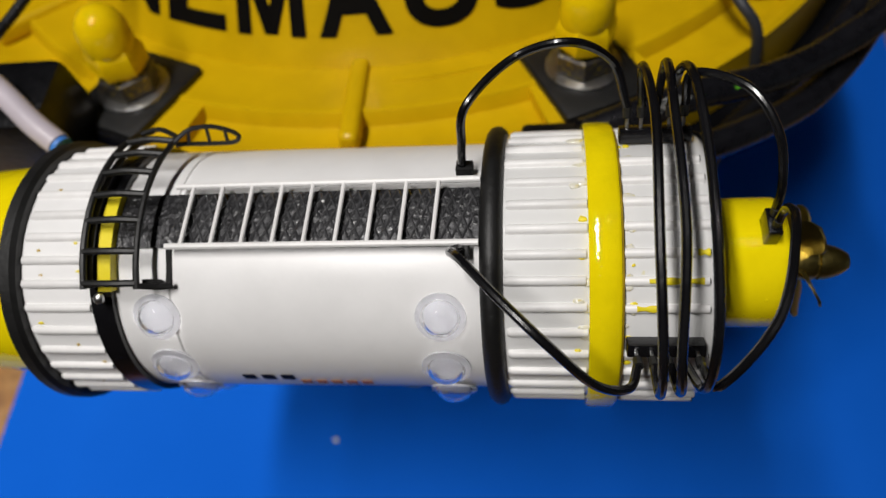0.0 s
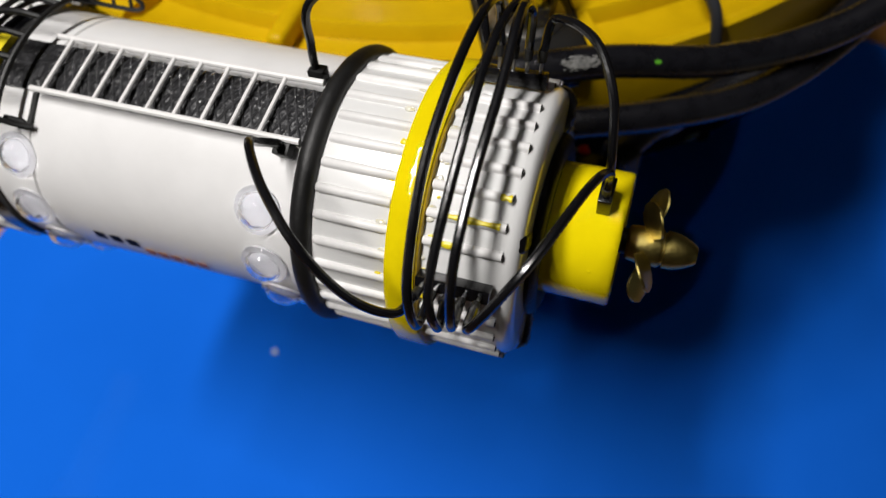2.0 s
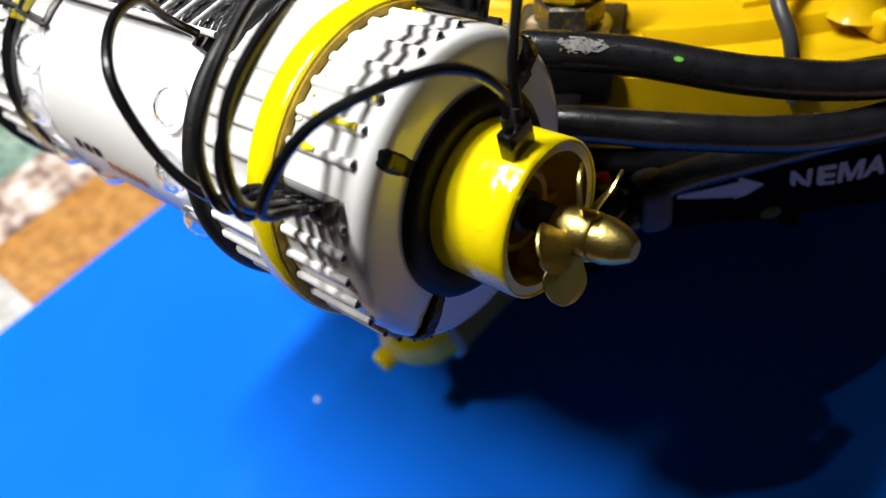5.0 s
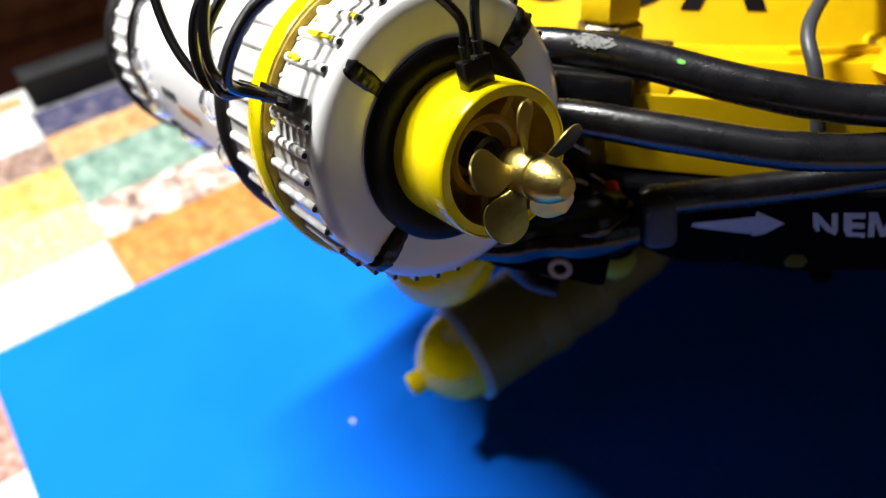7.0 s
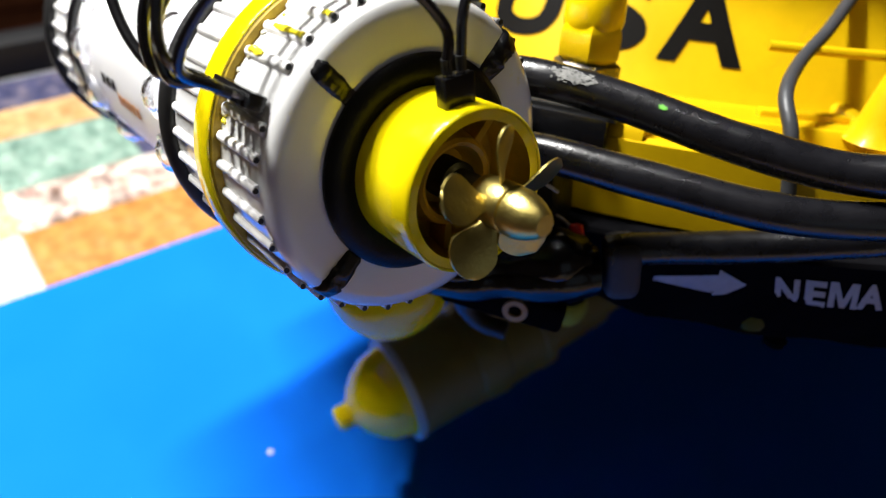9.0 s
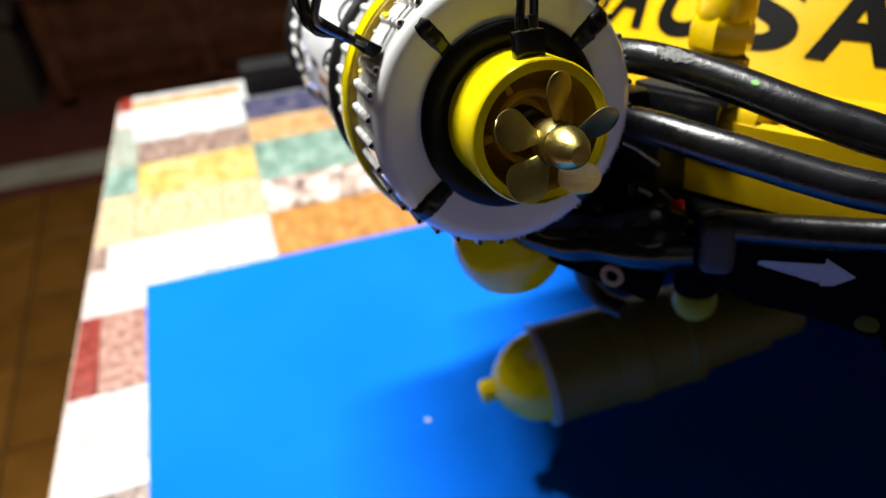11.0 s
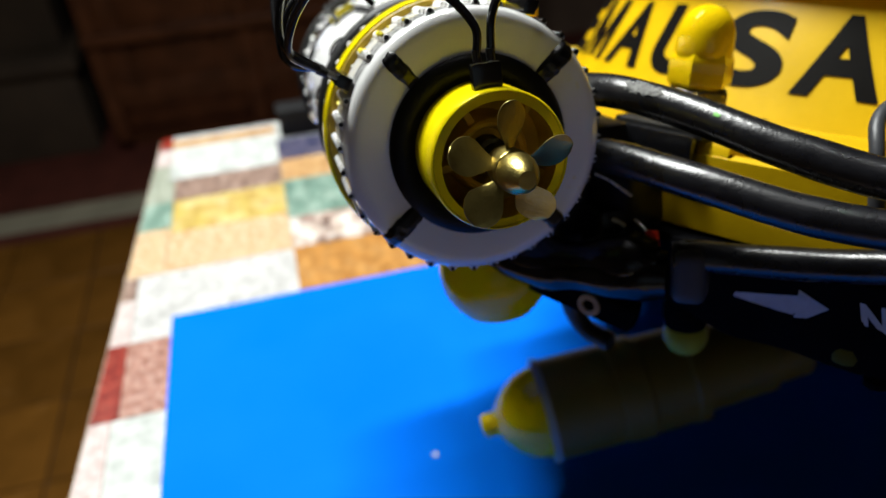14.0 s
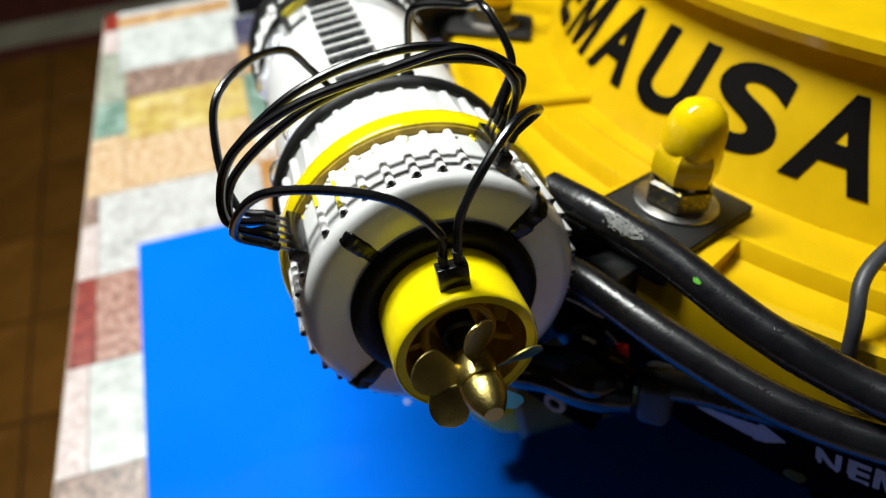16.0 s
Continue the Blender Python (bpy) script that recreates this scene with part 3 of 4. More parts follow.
# ladder on its dark mat
part("mat", lathe([(-70, 25.9), (-70, 26.7), (0.4, 26.7), (0.4, 25.9)], 12, 84.5, 24, closed=True), MAT_DARK, pod, "black glittering anti-slip mat")
part("mat", lathe([(-72.6, 27.7), (-72.6, 28.2), (-69.8, 28.2), (-69.8, 26.2)], 12, 84, 42, closed=True), STAIN_YELLOW, pod, "yellow strip")
tread = bmesh.new()
for way in (1, -1):
    for k in range(-6, 34):
        line = []
        for i in range(7):
            arc = i / 6
            x = -58.0 + 1.9 * k + way * (5.2 * arc - 2.6) + (0 if way > 0 else 0.6)
            if -58.4 < x < 0.2:
                line.append(polar(x, 26.75, 84.8 + 23.4 * arc))
        if len(line) > 2:
            hose(line, 0.27, 5, 1, tread)
tagged(part("tread", tread, TREAD, pod, "raised diamond tread of the mat", smooth=60), kind="stuff")
ladder = part("ladder", block((0.4, 0.4, 0.4), 0, (-29, 0, 27)), WHITE, pod)
for deg in (83.6, 108.8):
    part("rail", hose([polar(-58.5, 28.6, deg), polar(-30, 28.6, deg), polar(0.6, 28.6, deg)], 0.62, 8, 4), RIB_WHITE, ladder, "pale painted rail")
for i in range(9):
    s = -55.2 + 5.98 * i
    part("rung", hose([polar(s + 0.4, 28.7, 84), polar(s - 0.3, 28.7, 108.6)], 0.42, 8, 2), RIB_WHITE, ladder)

# round windows: a clear dome on a flat clear seat
for s in (-6.9, -62.4):
    for deg in (138, 165, 192, 219):
        w = part("window", lathe([(0.1, 4.75), (0.7, 4.75), (1.0, 4.5), (0.95, 4.0), (1.1, 3.7), (1.8, 3.4), (2.6, 2.6), (3.1, 1.4), (3.25, 0), (2.75, 0), (2.6, 1.2), (2.1, 2.3), (1.3, 3.0), (0.6, 3.3), (0.1, 3.4)], 32, axis="z", closed=True), CLEAR, pod, "clear plastic dome window", smooth=60, at=on_pod(s, 25.9, deg))
        w.visible_shadow = False
        part("seat_ring", lathe([(-0.2, 3.3), (0.22, 3.3), (0.26, 3.6), (0.22, 4.6), (-0.2, 4.6)], 28, axis="z", closed=True), SEAT_GREY, w, "faint grey ring")
        # grey disc added to dim the white body seen through the clear dome
        part("seat_disc", lathe([(0.05, 3.25), (0.3, 3.2), (0.34, 0)], 28, axis="z"), DIM_DISC, w)

# bars of small print under the flank
for s, deg, n in ((-48.5, 177, 2.6), (-44.4, 177, 2.6), (-40.3, 177, 2.6), (-37, 183, 2.2), (-33.8, 183, 2.2), (-30.6, 183, 2.2), (-27.4, 183, 2.2), (-24.2, 183, 2.2)):
    part("print_bar", lathe([(s - n / 2, 26.02), (s - n / 2, 26.1), (s + n / 2, 26.1), (s + n / 2, 26.02)], 4, deg - 2.6, 5.2, closed=True), LETTER if deg < 180 else ORANGE, pod, "short printed bar")

# cage of thin black bars round the ladder's end
cage = part("cage", hose([polar(-73.5, 31, a) for a in range(40, 126, 12)], 0.65, 8, 4), BLACK, pod, "black wire cage")
for s, r, a0, a1 in ((-73.5, 29.2, 40, 124), (-62.8, 31, 62, 124)):
    part("hoop", hose([polar(s, r, a0 + (a1 - a0) * i / 7) for i in range(8)], 0.6, 8, 4), BLACK, cage)
for deg in (60, 70, 80, 90, 100, 111, 122):
    part("bar", hose([polar(-73.5, 31, deg), polar(-68, 31.6, deg), polar(-62.8, 31, deg)], 0.7, 8, 4), BLACK, cage)
part("brace", hose([polar(-62.8, 31, 123), polar(-60, 28.4, 124), polar(-57.8, 27, 124)], 0.6, 8, 4), BLACK, cage)
part("brace", hose([(-62.8, 14.5, 27.4), (-60, 17.6, 27.6), (-56.4, 19.6, 26), (-53, 20.2, 23.4), (-51.8, 19.8, 22), (-53, 18.9, 21.4), (-57, 17.8, 22.6), (-61, 16.4, 24.6), (-63, 15.2, 26)], 0.5, 8, 6), BLACK, cage)
for p, q in (((-60.2, 17.6, 27.4), (-61, 16.4, 24.8)), ((-57.2, 19.3, 26.2), (-57.4, 17.8, 22.9)), ((-54.2, 20.1, 24.2), (-54.2, 18.8, 21.8))):
    part("brace_rung", hose([p, q], 0.4, 8, 2), BLACK, cage)
part("brace", hose([(-73.5, 20, 23.6), (-69, 20.5, 24.6), (-65, 18.6, 25.2), (-62.8, 16.8, 26)], 0.55, 8, 6), BLACK, cage)
part("brace", hose([polar(-62.8, 29, 122), polar(-60.2, 27.2, 122.5), polar(-59, 26.6, 124), polar(-59, 26.5, 108)], 0.55, 8, 6), BLACK, cage)
part("glint_screw", lathe([(0, 1.1), (0.5, 1.0), (0.9, 0.5), (1.0, 0)], 14, axis="z"), STEEL, cage, "bright metal screw head", at=on_pod(-71.6, 29.4, 128))

# lumps of clear glue and flecks of yellow paint along the band's two edges, a few dark flecks on the far drum
spots = random.Random(4)


def lump(r, long, rough):
    """A low uneven blob, longer along x."""
    b = lathe([(-0.5, r), (0.05, r * 0.95), (r * 0.35, r * 0.7), (r * 0.5, 0)], 10, axis="z")
    for v in b.verts:
        k = 1 + rough * noise.noise(v.co * 1.7 + Vector((r * 40, long * 9, 0)))
        v.co = (v.co.x * long * k, v.co.y * k, v.co.z)
    return b


for k in range(64):
    near = k % 2 == 0
    s = spots.uniform(17.3, 19.5) if near else spots.uniform(25.5, 27.4)
    deg = 3.3 + 10 * spots.randint(5, 19) + spots.gauss(0, 1.6)
    if k < 46:
        part("glue_lump", lump(spots.uniform(0.45, 0.95), spots.uniform(0.9, 1.9), 0.5), GLUE, pod, "lump of clear yellowish glue", at=on_pod(s, 27.1, deg))
    else:
        part("paint_fleck", lump(spots.uniform(0.25, 0.6), spots.uniform(1.0, 2.0), 0.6), STAIN_YELLOW, pod, at=on_pod(s, 27.2, deg))
for k in range(12):
    part("paint_fleck", lump(spots.uniform(0.15, 0.32), spots.uniform(1, 2.2), 0.6), BAND_EDGE if k % 3 else STAIN_YELLOW, pod, at=on_pod(spots.uniform(-89, -76), 27.1, spots.uniform(70, 190)))

# pin headers, clips and wires


def pin_header(name, deg, count, s0, pitch, along=True):
    h = part(name, block((pitch * count + 0.4 if along else 2.5, 2.5 if along else pitch * count + 0.3, 2.8 if along else 4.6), 0.25, (s0 + pitch * (count - 1) / 2 if along else s0, 0, 28.9 if along else 15.1)), BLACK_GLOSS, pod, "black plastic pin header", at=Matrix.Rotation(radians(deg - 90), 4, "X"))
    for i in range(count):
        at = (s0 + pitch * i, 0, 30.2) if along else (s0, pitch * (i - (count - 1) / 2), 15.6)
        part("pin", block((0.62, 0.62, 3.4), 0.12, (at[0], at[1], at[2] + 1.4)), STEEL, h, "tinned metal pin")
        part("sleeve", lathe([(at[2] + 2.1, 0.4), (at[2] + 2.1, 0.8), (at[2] + 4.2, 0.86), (at[2] + 4.2, 0.4)], 10, axis="z"), BLACK, h, at=Matrix.Translation((at[0] * MM, at[1] * MM, 0)))
    return h


PIN_S = [27.4 + 2.54 * i for i in range(5)]
pin_header("pin_header", 60, 5, PIN_S[0], 2.54)
pin_header("pin_header", 147, 5, PIN_S[0], 2.54)
pin_header("pin_header", 91, 2, 53.4, 2.54, along=False)
for s, deg in ((-2.6, 76), (-2.8, 112)):
    part("clip", block((3.2, 2.6, 2.6), 0.3, (0, 0, 1.2)), BLACK, pod, "small black connector", at=on_pod(s, 26, deg))
    part("clip_pin", block((0.7, 0.7, 1.6), 0.1, (-0.6, 0, 3.0)), STEEL, pod, at=on_pod(s, 26, deg))


def up_pin(i, r=34.2):
    return polar(PIN_S[i], r, 60)


def low_pin(i, r=33.6):
    return polar(PIN_S[i], r, 147)


WIRES = [
    [polar(-3, 28, 76), (-2.5, 7.6, 33.0), (-0.9, 9.6, 41.3), (7.2, 18.6, 42.5), (17.0, 19.3, 44.8), (24.5, 21.5, 37.0), up_pin(0)],
    [(-2.8, -10.6, 27.5), (-3.6, -13.6, 31.7), (-1.2, -17.8, 37.6), (5.5, -25.7, 39.1), (13.5, -32.6, 35.9), (19.8, -34.6, 26.4), (25.5, -33.0, 19.9), low_pin(0)],
    [up_pin(1), (29.3, 18.8, 38.8), (29.5, 3.3, 45.0), (29.0, -16.3, 42.0), (29.5, -31.4, 32.2), (30.1, -34.5, 21.5), low_pin(1)],
    [up_pin(2), (33.4, 19.7, 38.4), (32.8, 5.2, 43.5), (33.1, -15.3, 40.5), (32.5, -31.1, 30.5), (33.4, -33.8, 20.8), low_pin(2)],
    [up_pin(3), (35.6, 18.0, 38.4), (36.0, 9.9, 45.6), (36.8, -5.0, 44.9), (36.8, -19.7, 42.2), (36.7, -30.8, 35.8), (36.4, -34.4, 24.8), low_pin(3)],
    [low_pin(4), (38.9, -33.5, 23.5), (46.3, -26.2, 33.8), (51.6, -9.9, 32.1), (53.6, -1.9, 24.6), (53.4, -1.6, 18.4)],
    [up_pin(4), (38.8, 21.2, 33.6), (46.7, 14.5, 37.0), (51.4, 7.5, 33.2), (53.0, 2.2, 25.9), (53.4, 0.95, 18.4)],
]
for line in WIRES:
    part("wire", hose(line, 0.8, 10, 10), BLACK_GLOSS, pod, "thin glossy black wire")

# nozzle, collar, pads and propeller
part("collar", lathe([(42.3, 12), (42.3, 17.7), (42.7, 18.2), (43.3, 18.2), (43.9, 17.7), (44.4, 16.8), (44.6, 15.6), (44.4, 14.4), (43.9, 13.4), (43.4, 12.6)], 72), COLLAR, pod, "black rubber collar flecked with yellow")
nozzle = part("nozzle", lathe([(42.6, 13.2), (56.6, 13.15), (57.2, 13.0), (57.4, 12.8), (57.3, 12.6), (57.0, 12.5), (56.9, 11)], 72), YELLOW_GLOSS, pod, "glossy yellow nozzle tube")
part("bore", lathe([(57.1, 12.52), (52, 11.9), (47.5, 10.9), (46.6, 9.4), (46.4, 0)], 72), GOLD_INNER, nozzle, "inside of the nozzle, dull gold deepened for shade")
part("hub_mount", lathe([(46.4, 8.2), (50.6, 7.4), (51.8, 7.0), (52.2, 6.4), (51.8, 5.7), (49, 5.2), (48, 4.6), (48, 0)], 40), GOLD_INNER, nozzle)
part("shaft", lathe([(47, 3.4), (52.5, 3.4), (53, 2.6), (60.2, 2.5), (60.2, 0)], 24), BLACK, nozzle, "black shaft seal")
for k in range(5):
    part("vane", block((4.2, 5.0, 1.5), 0.5, (49.2, 9.2, 0)), GOLD_INNER, nozzle, at=Matrix.Rotation(radians(72 * k + 44), 4, "X"))
part("paint_drip", lathe([(0, 0.5), (0.25, 0.4), (0.4, 0)], 10, axis="z"), YELLOW_GLOSS, nozzle, at=on_pod(53.2, 12.9, 150))


def pad_mesh(u0, u1, half, thick, seed):
    """A ragged dab of paint that lies on the cap's face and runs over its rounded edge."""
    line = [(42.5, 17.2), (42.5, 19.4), (42.5, 21.5), (42.5, 23.5), (42.4, 24.6), (41.4, 26.2), (38.9, 27.2)]
    b, nu, nv = bmesh.new(), 18, 8
    rows = []
    for i in range(nu + 1):
        x = min(5.999, (u0 + (u1 - u0) * i / nu) * 6)
        k = int(x)
        (s0, r0), (s1, r1) = line[k], line[k + 1]
        s, r = s0 + (s1 - s0) * (x - k), r0 + (r1 - r0) * (x - k)
        n = Vector((r1 - r0, 0, s0 - s1)).normalized()
        end = min(1.0, 3.5 * min(i, nu - i) / nu + 0.05)
        row = []
        for j in range(nv + 1):
            v = -1 + 2 * j / nv
            w = half * (0.8 + 0.2 * end) * (1 + 0.22 * noise.noise((x * 1.9, 3.0 if v < 0 else 9.0, seed)))
            h = thick * (1 - v**6) * end**0.5 * (0.85 + 0.35 * noise.noise((x * 2.3, v * 2.1, seed + 5)))
            p = Vector((s, w * v, r)) + n * (h - 0.15)
            row.append(b.verts.new(p))
        rows.append(row)
    for p, q in zip(rows, rows[1:]):
        for j in range(nv):
            b.faces.new((p[j], p[j + 1], q[j + 1], q[j]))
    return b


for deg, half, thick in ((39, 2.1, 1.5), (129, 1.7, 0.8), (219, 2.1, 1.4), (309, 2.0, 1.2)):
    turn = Matrix.Rotation(radians(deg - 90), 4, "X")
    if deg == 129:
        part("pad", pad_mesh(0.1, 0.8, half, thick, deg), PAD_BLACK, pod, "black painted pad with worn edges", smooth=60, at=turn)
        part("pad_tip", pad_mesh(0.0, 0.13, half * 0.9, thick * 0.7, deg + 4), PAD_TIP, pod, "thin brownish tip of the paint", smooth=60, at=turn)
    else:
        part("pad", pad_mesh(0.02, 0.93, half, thick, deg), PAD_BLACK, pod, "black painted pad with ragged edges", smooth=60, at=turn)

prop = part("propeller", lathe([(58.4, 0), (58.4, 3.0), (58.8, 3.4), (60.0, 3.6), (64.6, 3.8), (65.0, 3.6), (65.15, 3.2), (65.4, 3.2), (65.6, 3.7), (67.0, 3.65), (69.0, 3.1), (70.4, 2.4), (71.2, 1.9), (71.5, 1.6), (71.5, 0)], 36), BRASS, pod, "brass propeller hub")


def blade_mesh():
    """A round thin paddle on a narrow root, pitched and slightly cupped."""
    b = bmesh.new()
    nu, nv = 16, 8
    grid = []
    for i in range(nu + 1):
        u = math.sin(0.5 * math.pi * i / nu)
        if u > 0.56:
            half = 3.7 * math.sqrt(max(0.0, 1 - ((u - 0.56) / 0.443) ** 2))
        else:
            k = u / 0.56
            half = 1.3 + 2.4 * k * k * (3 - 2 * k)
        twist = -radians(44 - 20 * u)
        row = []
        for j in range(nv + 1):
            v = -1 + 2 * j / nv
            y = half * v + 0.25 * math.sin(math.pi * u)
            row.append((y * math.sin(twist) + 0.3 * (1 - v * v) + 0.5 * u * u, y * math.cos(twist), 3.0 + 8.9 * u))
        grid.append(row)
    for off in (-0.2, 0.2):
        vs = [[b.verts.new((x + off, y, z)) for x, y, z in row] for row in grid]
        for i in range(nu):
            for j in range(nv):
                b.faces.new((vs[i][j], vs[i][j + 1], vs[i + 1][j + 1], vs[i + 1][j]))
        if off < 0:
            back = vs
    n = len(grid)
    rim = [(i, 0) for i in range(n)] + [(n - 1, j) for j in range(1, nv + 1)] + [(i, nv) for i in range(n - 2, -1, -1)]
    for (i, j), (k, l) in zip(rim, rim[1:]):
        b.faces.new((back[i][j], back[k][l], vs[k][l], vs[i][j]))
    return finish("blade", b, BRASS, 40)


BLADE = blade_mesh()
for k in range(5):
    part("blade", BLADE, None, prop, at=Matrix.Translation((62.4 * MM, 0, 0)) @ Matrix.Rotation(radians(72 * k - 5), 4, "X"))

part("bracket", block((20, 13, 15), 2, (16, 35, -12)), PAD_BLACK, pod, "black painted mounting bracket")
part("bracket", block((12, 13, 17), 2.2, (31.5, 37.5, -20), Matrix.Rotation(radians(24), 4, "Z")), PAD_BLACK, pod, "black painted bracket end")
part("bracket", block((16, 13, 8), 1, (-50, 30, -24)), BLACK, pod, "black mounting bracket")
part("bracket", block((26, 12, 21), 1.5, (14, 28.5, -25)), PAD_BLACK, pod, "black painted mounting bracket")
part("bracket", block((14, 11, 12), 2, (31, 33.5, -27)), PAD_BLACK, pod, "black painted bracket foot")
part("paint_dab", block((1.6, 8, 4.4), 0.7, (25.4, 30.5, -18.6), seg=2), GREY_DAB, pod, "dab of greyish white paint")
part("paint_dab", block((1.6, 6, 3.6), 0.7, (25.4, 28.5, -26.5), seg=2), BAND_YELLOW, pod, "dab of yellow paint")
# pale strips paint in the glints along the bracket's black edges
for line, r in (([(38.4, 26.6, -11.6), (39.5, 29, -13), (40.3, 31.5, -15.2), (40.8, 34, -17.4)], 0.5), ([(40.3, 29.5, -22.2), (40.8, 31, -23), (41.2, 32, -24)], 0.4)):
    part("edge_wear", hose(line, r, 8, 5, wobble=0.8), GREY_DAB, pod, "pale strip painted as a glint on the edge")

# ---- the hull ----
hull = thing("hull", HULL, "yellow conical model hull with lettered wall and bolted flange", "model hull")
part("wall", lathe([(-27, 129.1), (6.5, 111.4), (7.0, 113.5), (8.0, 117.2), (10.5, 118), (13, 117.2), (14, 114), (14, 108), (20, 80), (24, 0)], 160, axis="z"), YELLOW, hull, "yellow painted conical wall with a rounded rim")
part("flange", lathe([(-27, 126), (-26.4, 131), (-26.4, 144.4), (-25.9, 145.6), (-26.1, 146.9), (-27.6, 147.8), (-30.2, 148.5), (-30.7, 150.4), (-30.4, 157.4), (-29.2, 159.2), (-28.8, 161.4), (-29.6, 163), (-47, 163), (-47.6, 162)], 160, axis="z"), YELLOW, hull, "yellow painted flange with a stepped edge")
part("underside", lathe([(-47.4, 162.4), (-49, 160), (-56, 120), (-56, 0)], 120, axis="z"), BAND_BLACK, hull, "black underside")
part("groove", lathe([(-26.45, 134.2), (-25.6, 134.6), (-25.6, 136.2), (-26.45, 136.6)], 30, -84, 18, closed=True, axis="z"), YELLOW, hull, "low raised bead")
for deg in (-70, -119.5):
    part("land", lathe([(-30, 146), (-26.45, 146.6), (-26.4, 160.6), (-26.8, 161.9), (-28, 162.6), (-32, 162.8)], 24, deg, 12 if deg > -100 else 15, closed=True, axis="z"), YELLOW, hull, "flat raised land under the nut")
for deg in (-88, -39, -137):
    part("flange_rib", block((32, 5.2, 6.4), 2.2, (0, 0, 0), seg=4), YELLOW, hull, at=on_hull(142, deg, -27.4))
for k, ch in enumerate("NEMAUSA"):
    mid = -88.0 + 11.1 * (k - 3)
    b = letters(ch, 19.6, 21.6, 0.035)
    for v in b.verts:
        h = -9.6 + v.co.y * 0.885
        r = 129.1 - (h + 27) * 0.5284 + 0.3
        a = radians(mid) + v.co.x / 120.0
        v.co = (r * math.cos(a), r * math.sin(a), h + 0.15)
    part("letter", b, LETTER, hull, "bold black letter")


def cap_nut(deg, r=149):
    n = part("cap_nut", lathe([(-17.2, 0), (-17.2, 5.9), (-16.6, 6.1), (-10.2, 6.3), (-9.4, 6.6), (-8.2, 6.75), (-4, 6.5), (-1.4, 5.6), (0.6, 3.9), (1.6, 2.0), (1.9, 0)], 48, axis="z"), NUT_YELLOW, hull, "acorn nut thick with yellow paint", at=on_hull(r, deg, 0))
    part("hex", lathe([(-17.0, 6.5), (-16.4, 7.3), (-15.6, 7.6), (-11.2, 7.6), (-10.2, 7.3), (-8.6, 6.5)], 6, 15, axis="z"), NUT_YELLOW, n, smooth=20)
    part("jam_nut", lathe([(-23, 6.9), (-22.6, 7.8), (-18, 7.8), (-17.4, 7.0)], 6, 32, axis="z"), STEEL_DARK, n, "steel nut smudged with yellow paint", smooth=20)
    part("washer", lathe([(-24.2, 5), (-24.2, 9.6), (-23.9, 9.8), (-23.4, 9.7), (-23.2, 9.3), (-23.2, 5)], 48, axis="z", closed=True), STEEL, n, "steel washer")
    part("pad", block((30, 25, 2.6), 2.2, (0.5, 0, -25.5)), BLACK, n, "black rubber pad")
    part("pad", block((3.0, 22, 9), 1.2, (15.5, 0, -30)), BLACK_GLOSS, n, "black strip over the flange's edge")
    return n


cap_nut(-64.3, 148.4)
cap_nut(-112.6)
part("bracket_bar", hose([(136.5 * math.cos(radians(d)), 136.5 * math.sin(radians(d)), -11.0) for d in range(-49, -33, 3)], 1.15, 10, 4), YELLOW, hull, "thin yellow bracket bar")
part("gusset", lathe([(-27, 7.4), (-25.5, 6.0), (-22, 4.9), (-12, 2.5), (-10.4, 1.5), (-10, 0)], 28, axis="z"), YELLOW, hull, "rounded yellow brace", at=on_hull(148, -39.4, 0))
part("bracket_bar", block((4, 26, 3), 0.8, (0, 0, 0)), YELLOW, hull, at=on_hull(136, -43, -26.4))

# ---- cables round the hull ----
C1 = [(20.3, 30.5, 4.2), (33, 35.8, 4.0), (47.8, 43.8, 0.6), (66.8, 52.6, -4.8), (83.2, 64.4, -9.4), (99, 76, -8.1), (112, 92, -5), (118, 112, -4)]
C2 = [(15, 25, -12.5), (27, 27.5, -10.5), (39.0, 31.3, -8.6), (57.8, 39.9, -11.1), (75.8, 52.3, -15.3), (88.5, 66.0, -17.3), (100, 82.4, -17.3), (110, 100, -16)]
C3 = [(50.4, 38.6, -29.6), (52.4, 42, -29.2), (58.0, 51.1, -30.0), (71.4, 64.5, -29.2), (87.4, 78.0, -25.9), (100, 94, -23), (108, 112, -21)]
for line, r, label in ((C1, 3.75, "thick black rubber cable, scuffed near its end"), (C2, 3.7, "thick black rubber cable with a dull shine"), (C3, 3.4, "black rubber cable leaving a taped joint")):
    solid("cable", hose(line, r, 20, 14, wobble=0.05), CABLE, POD, label, "cable", "cables round the hull")


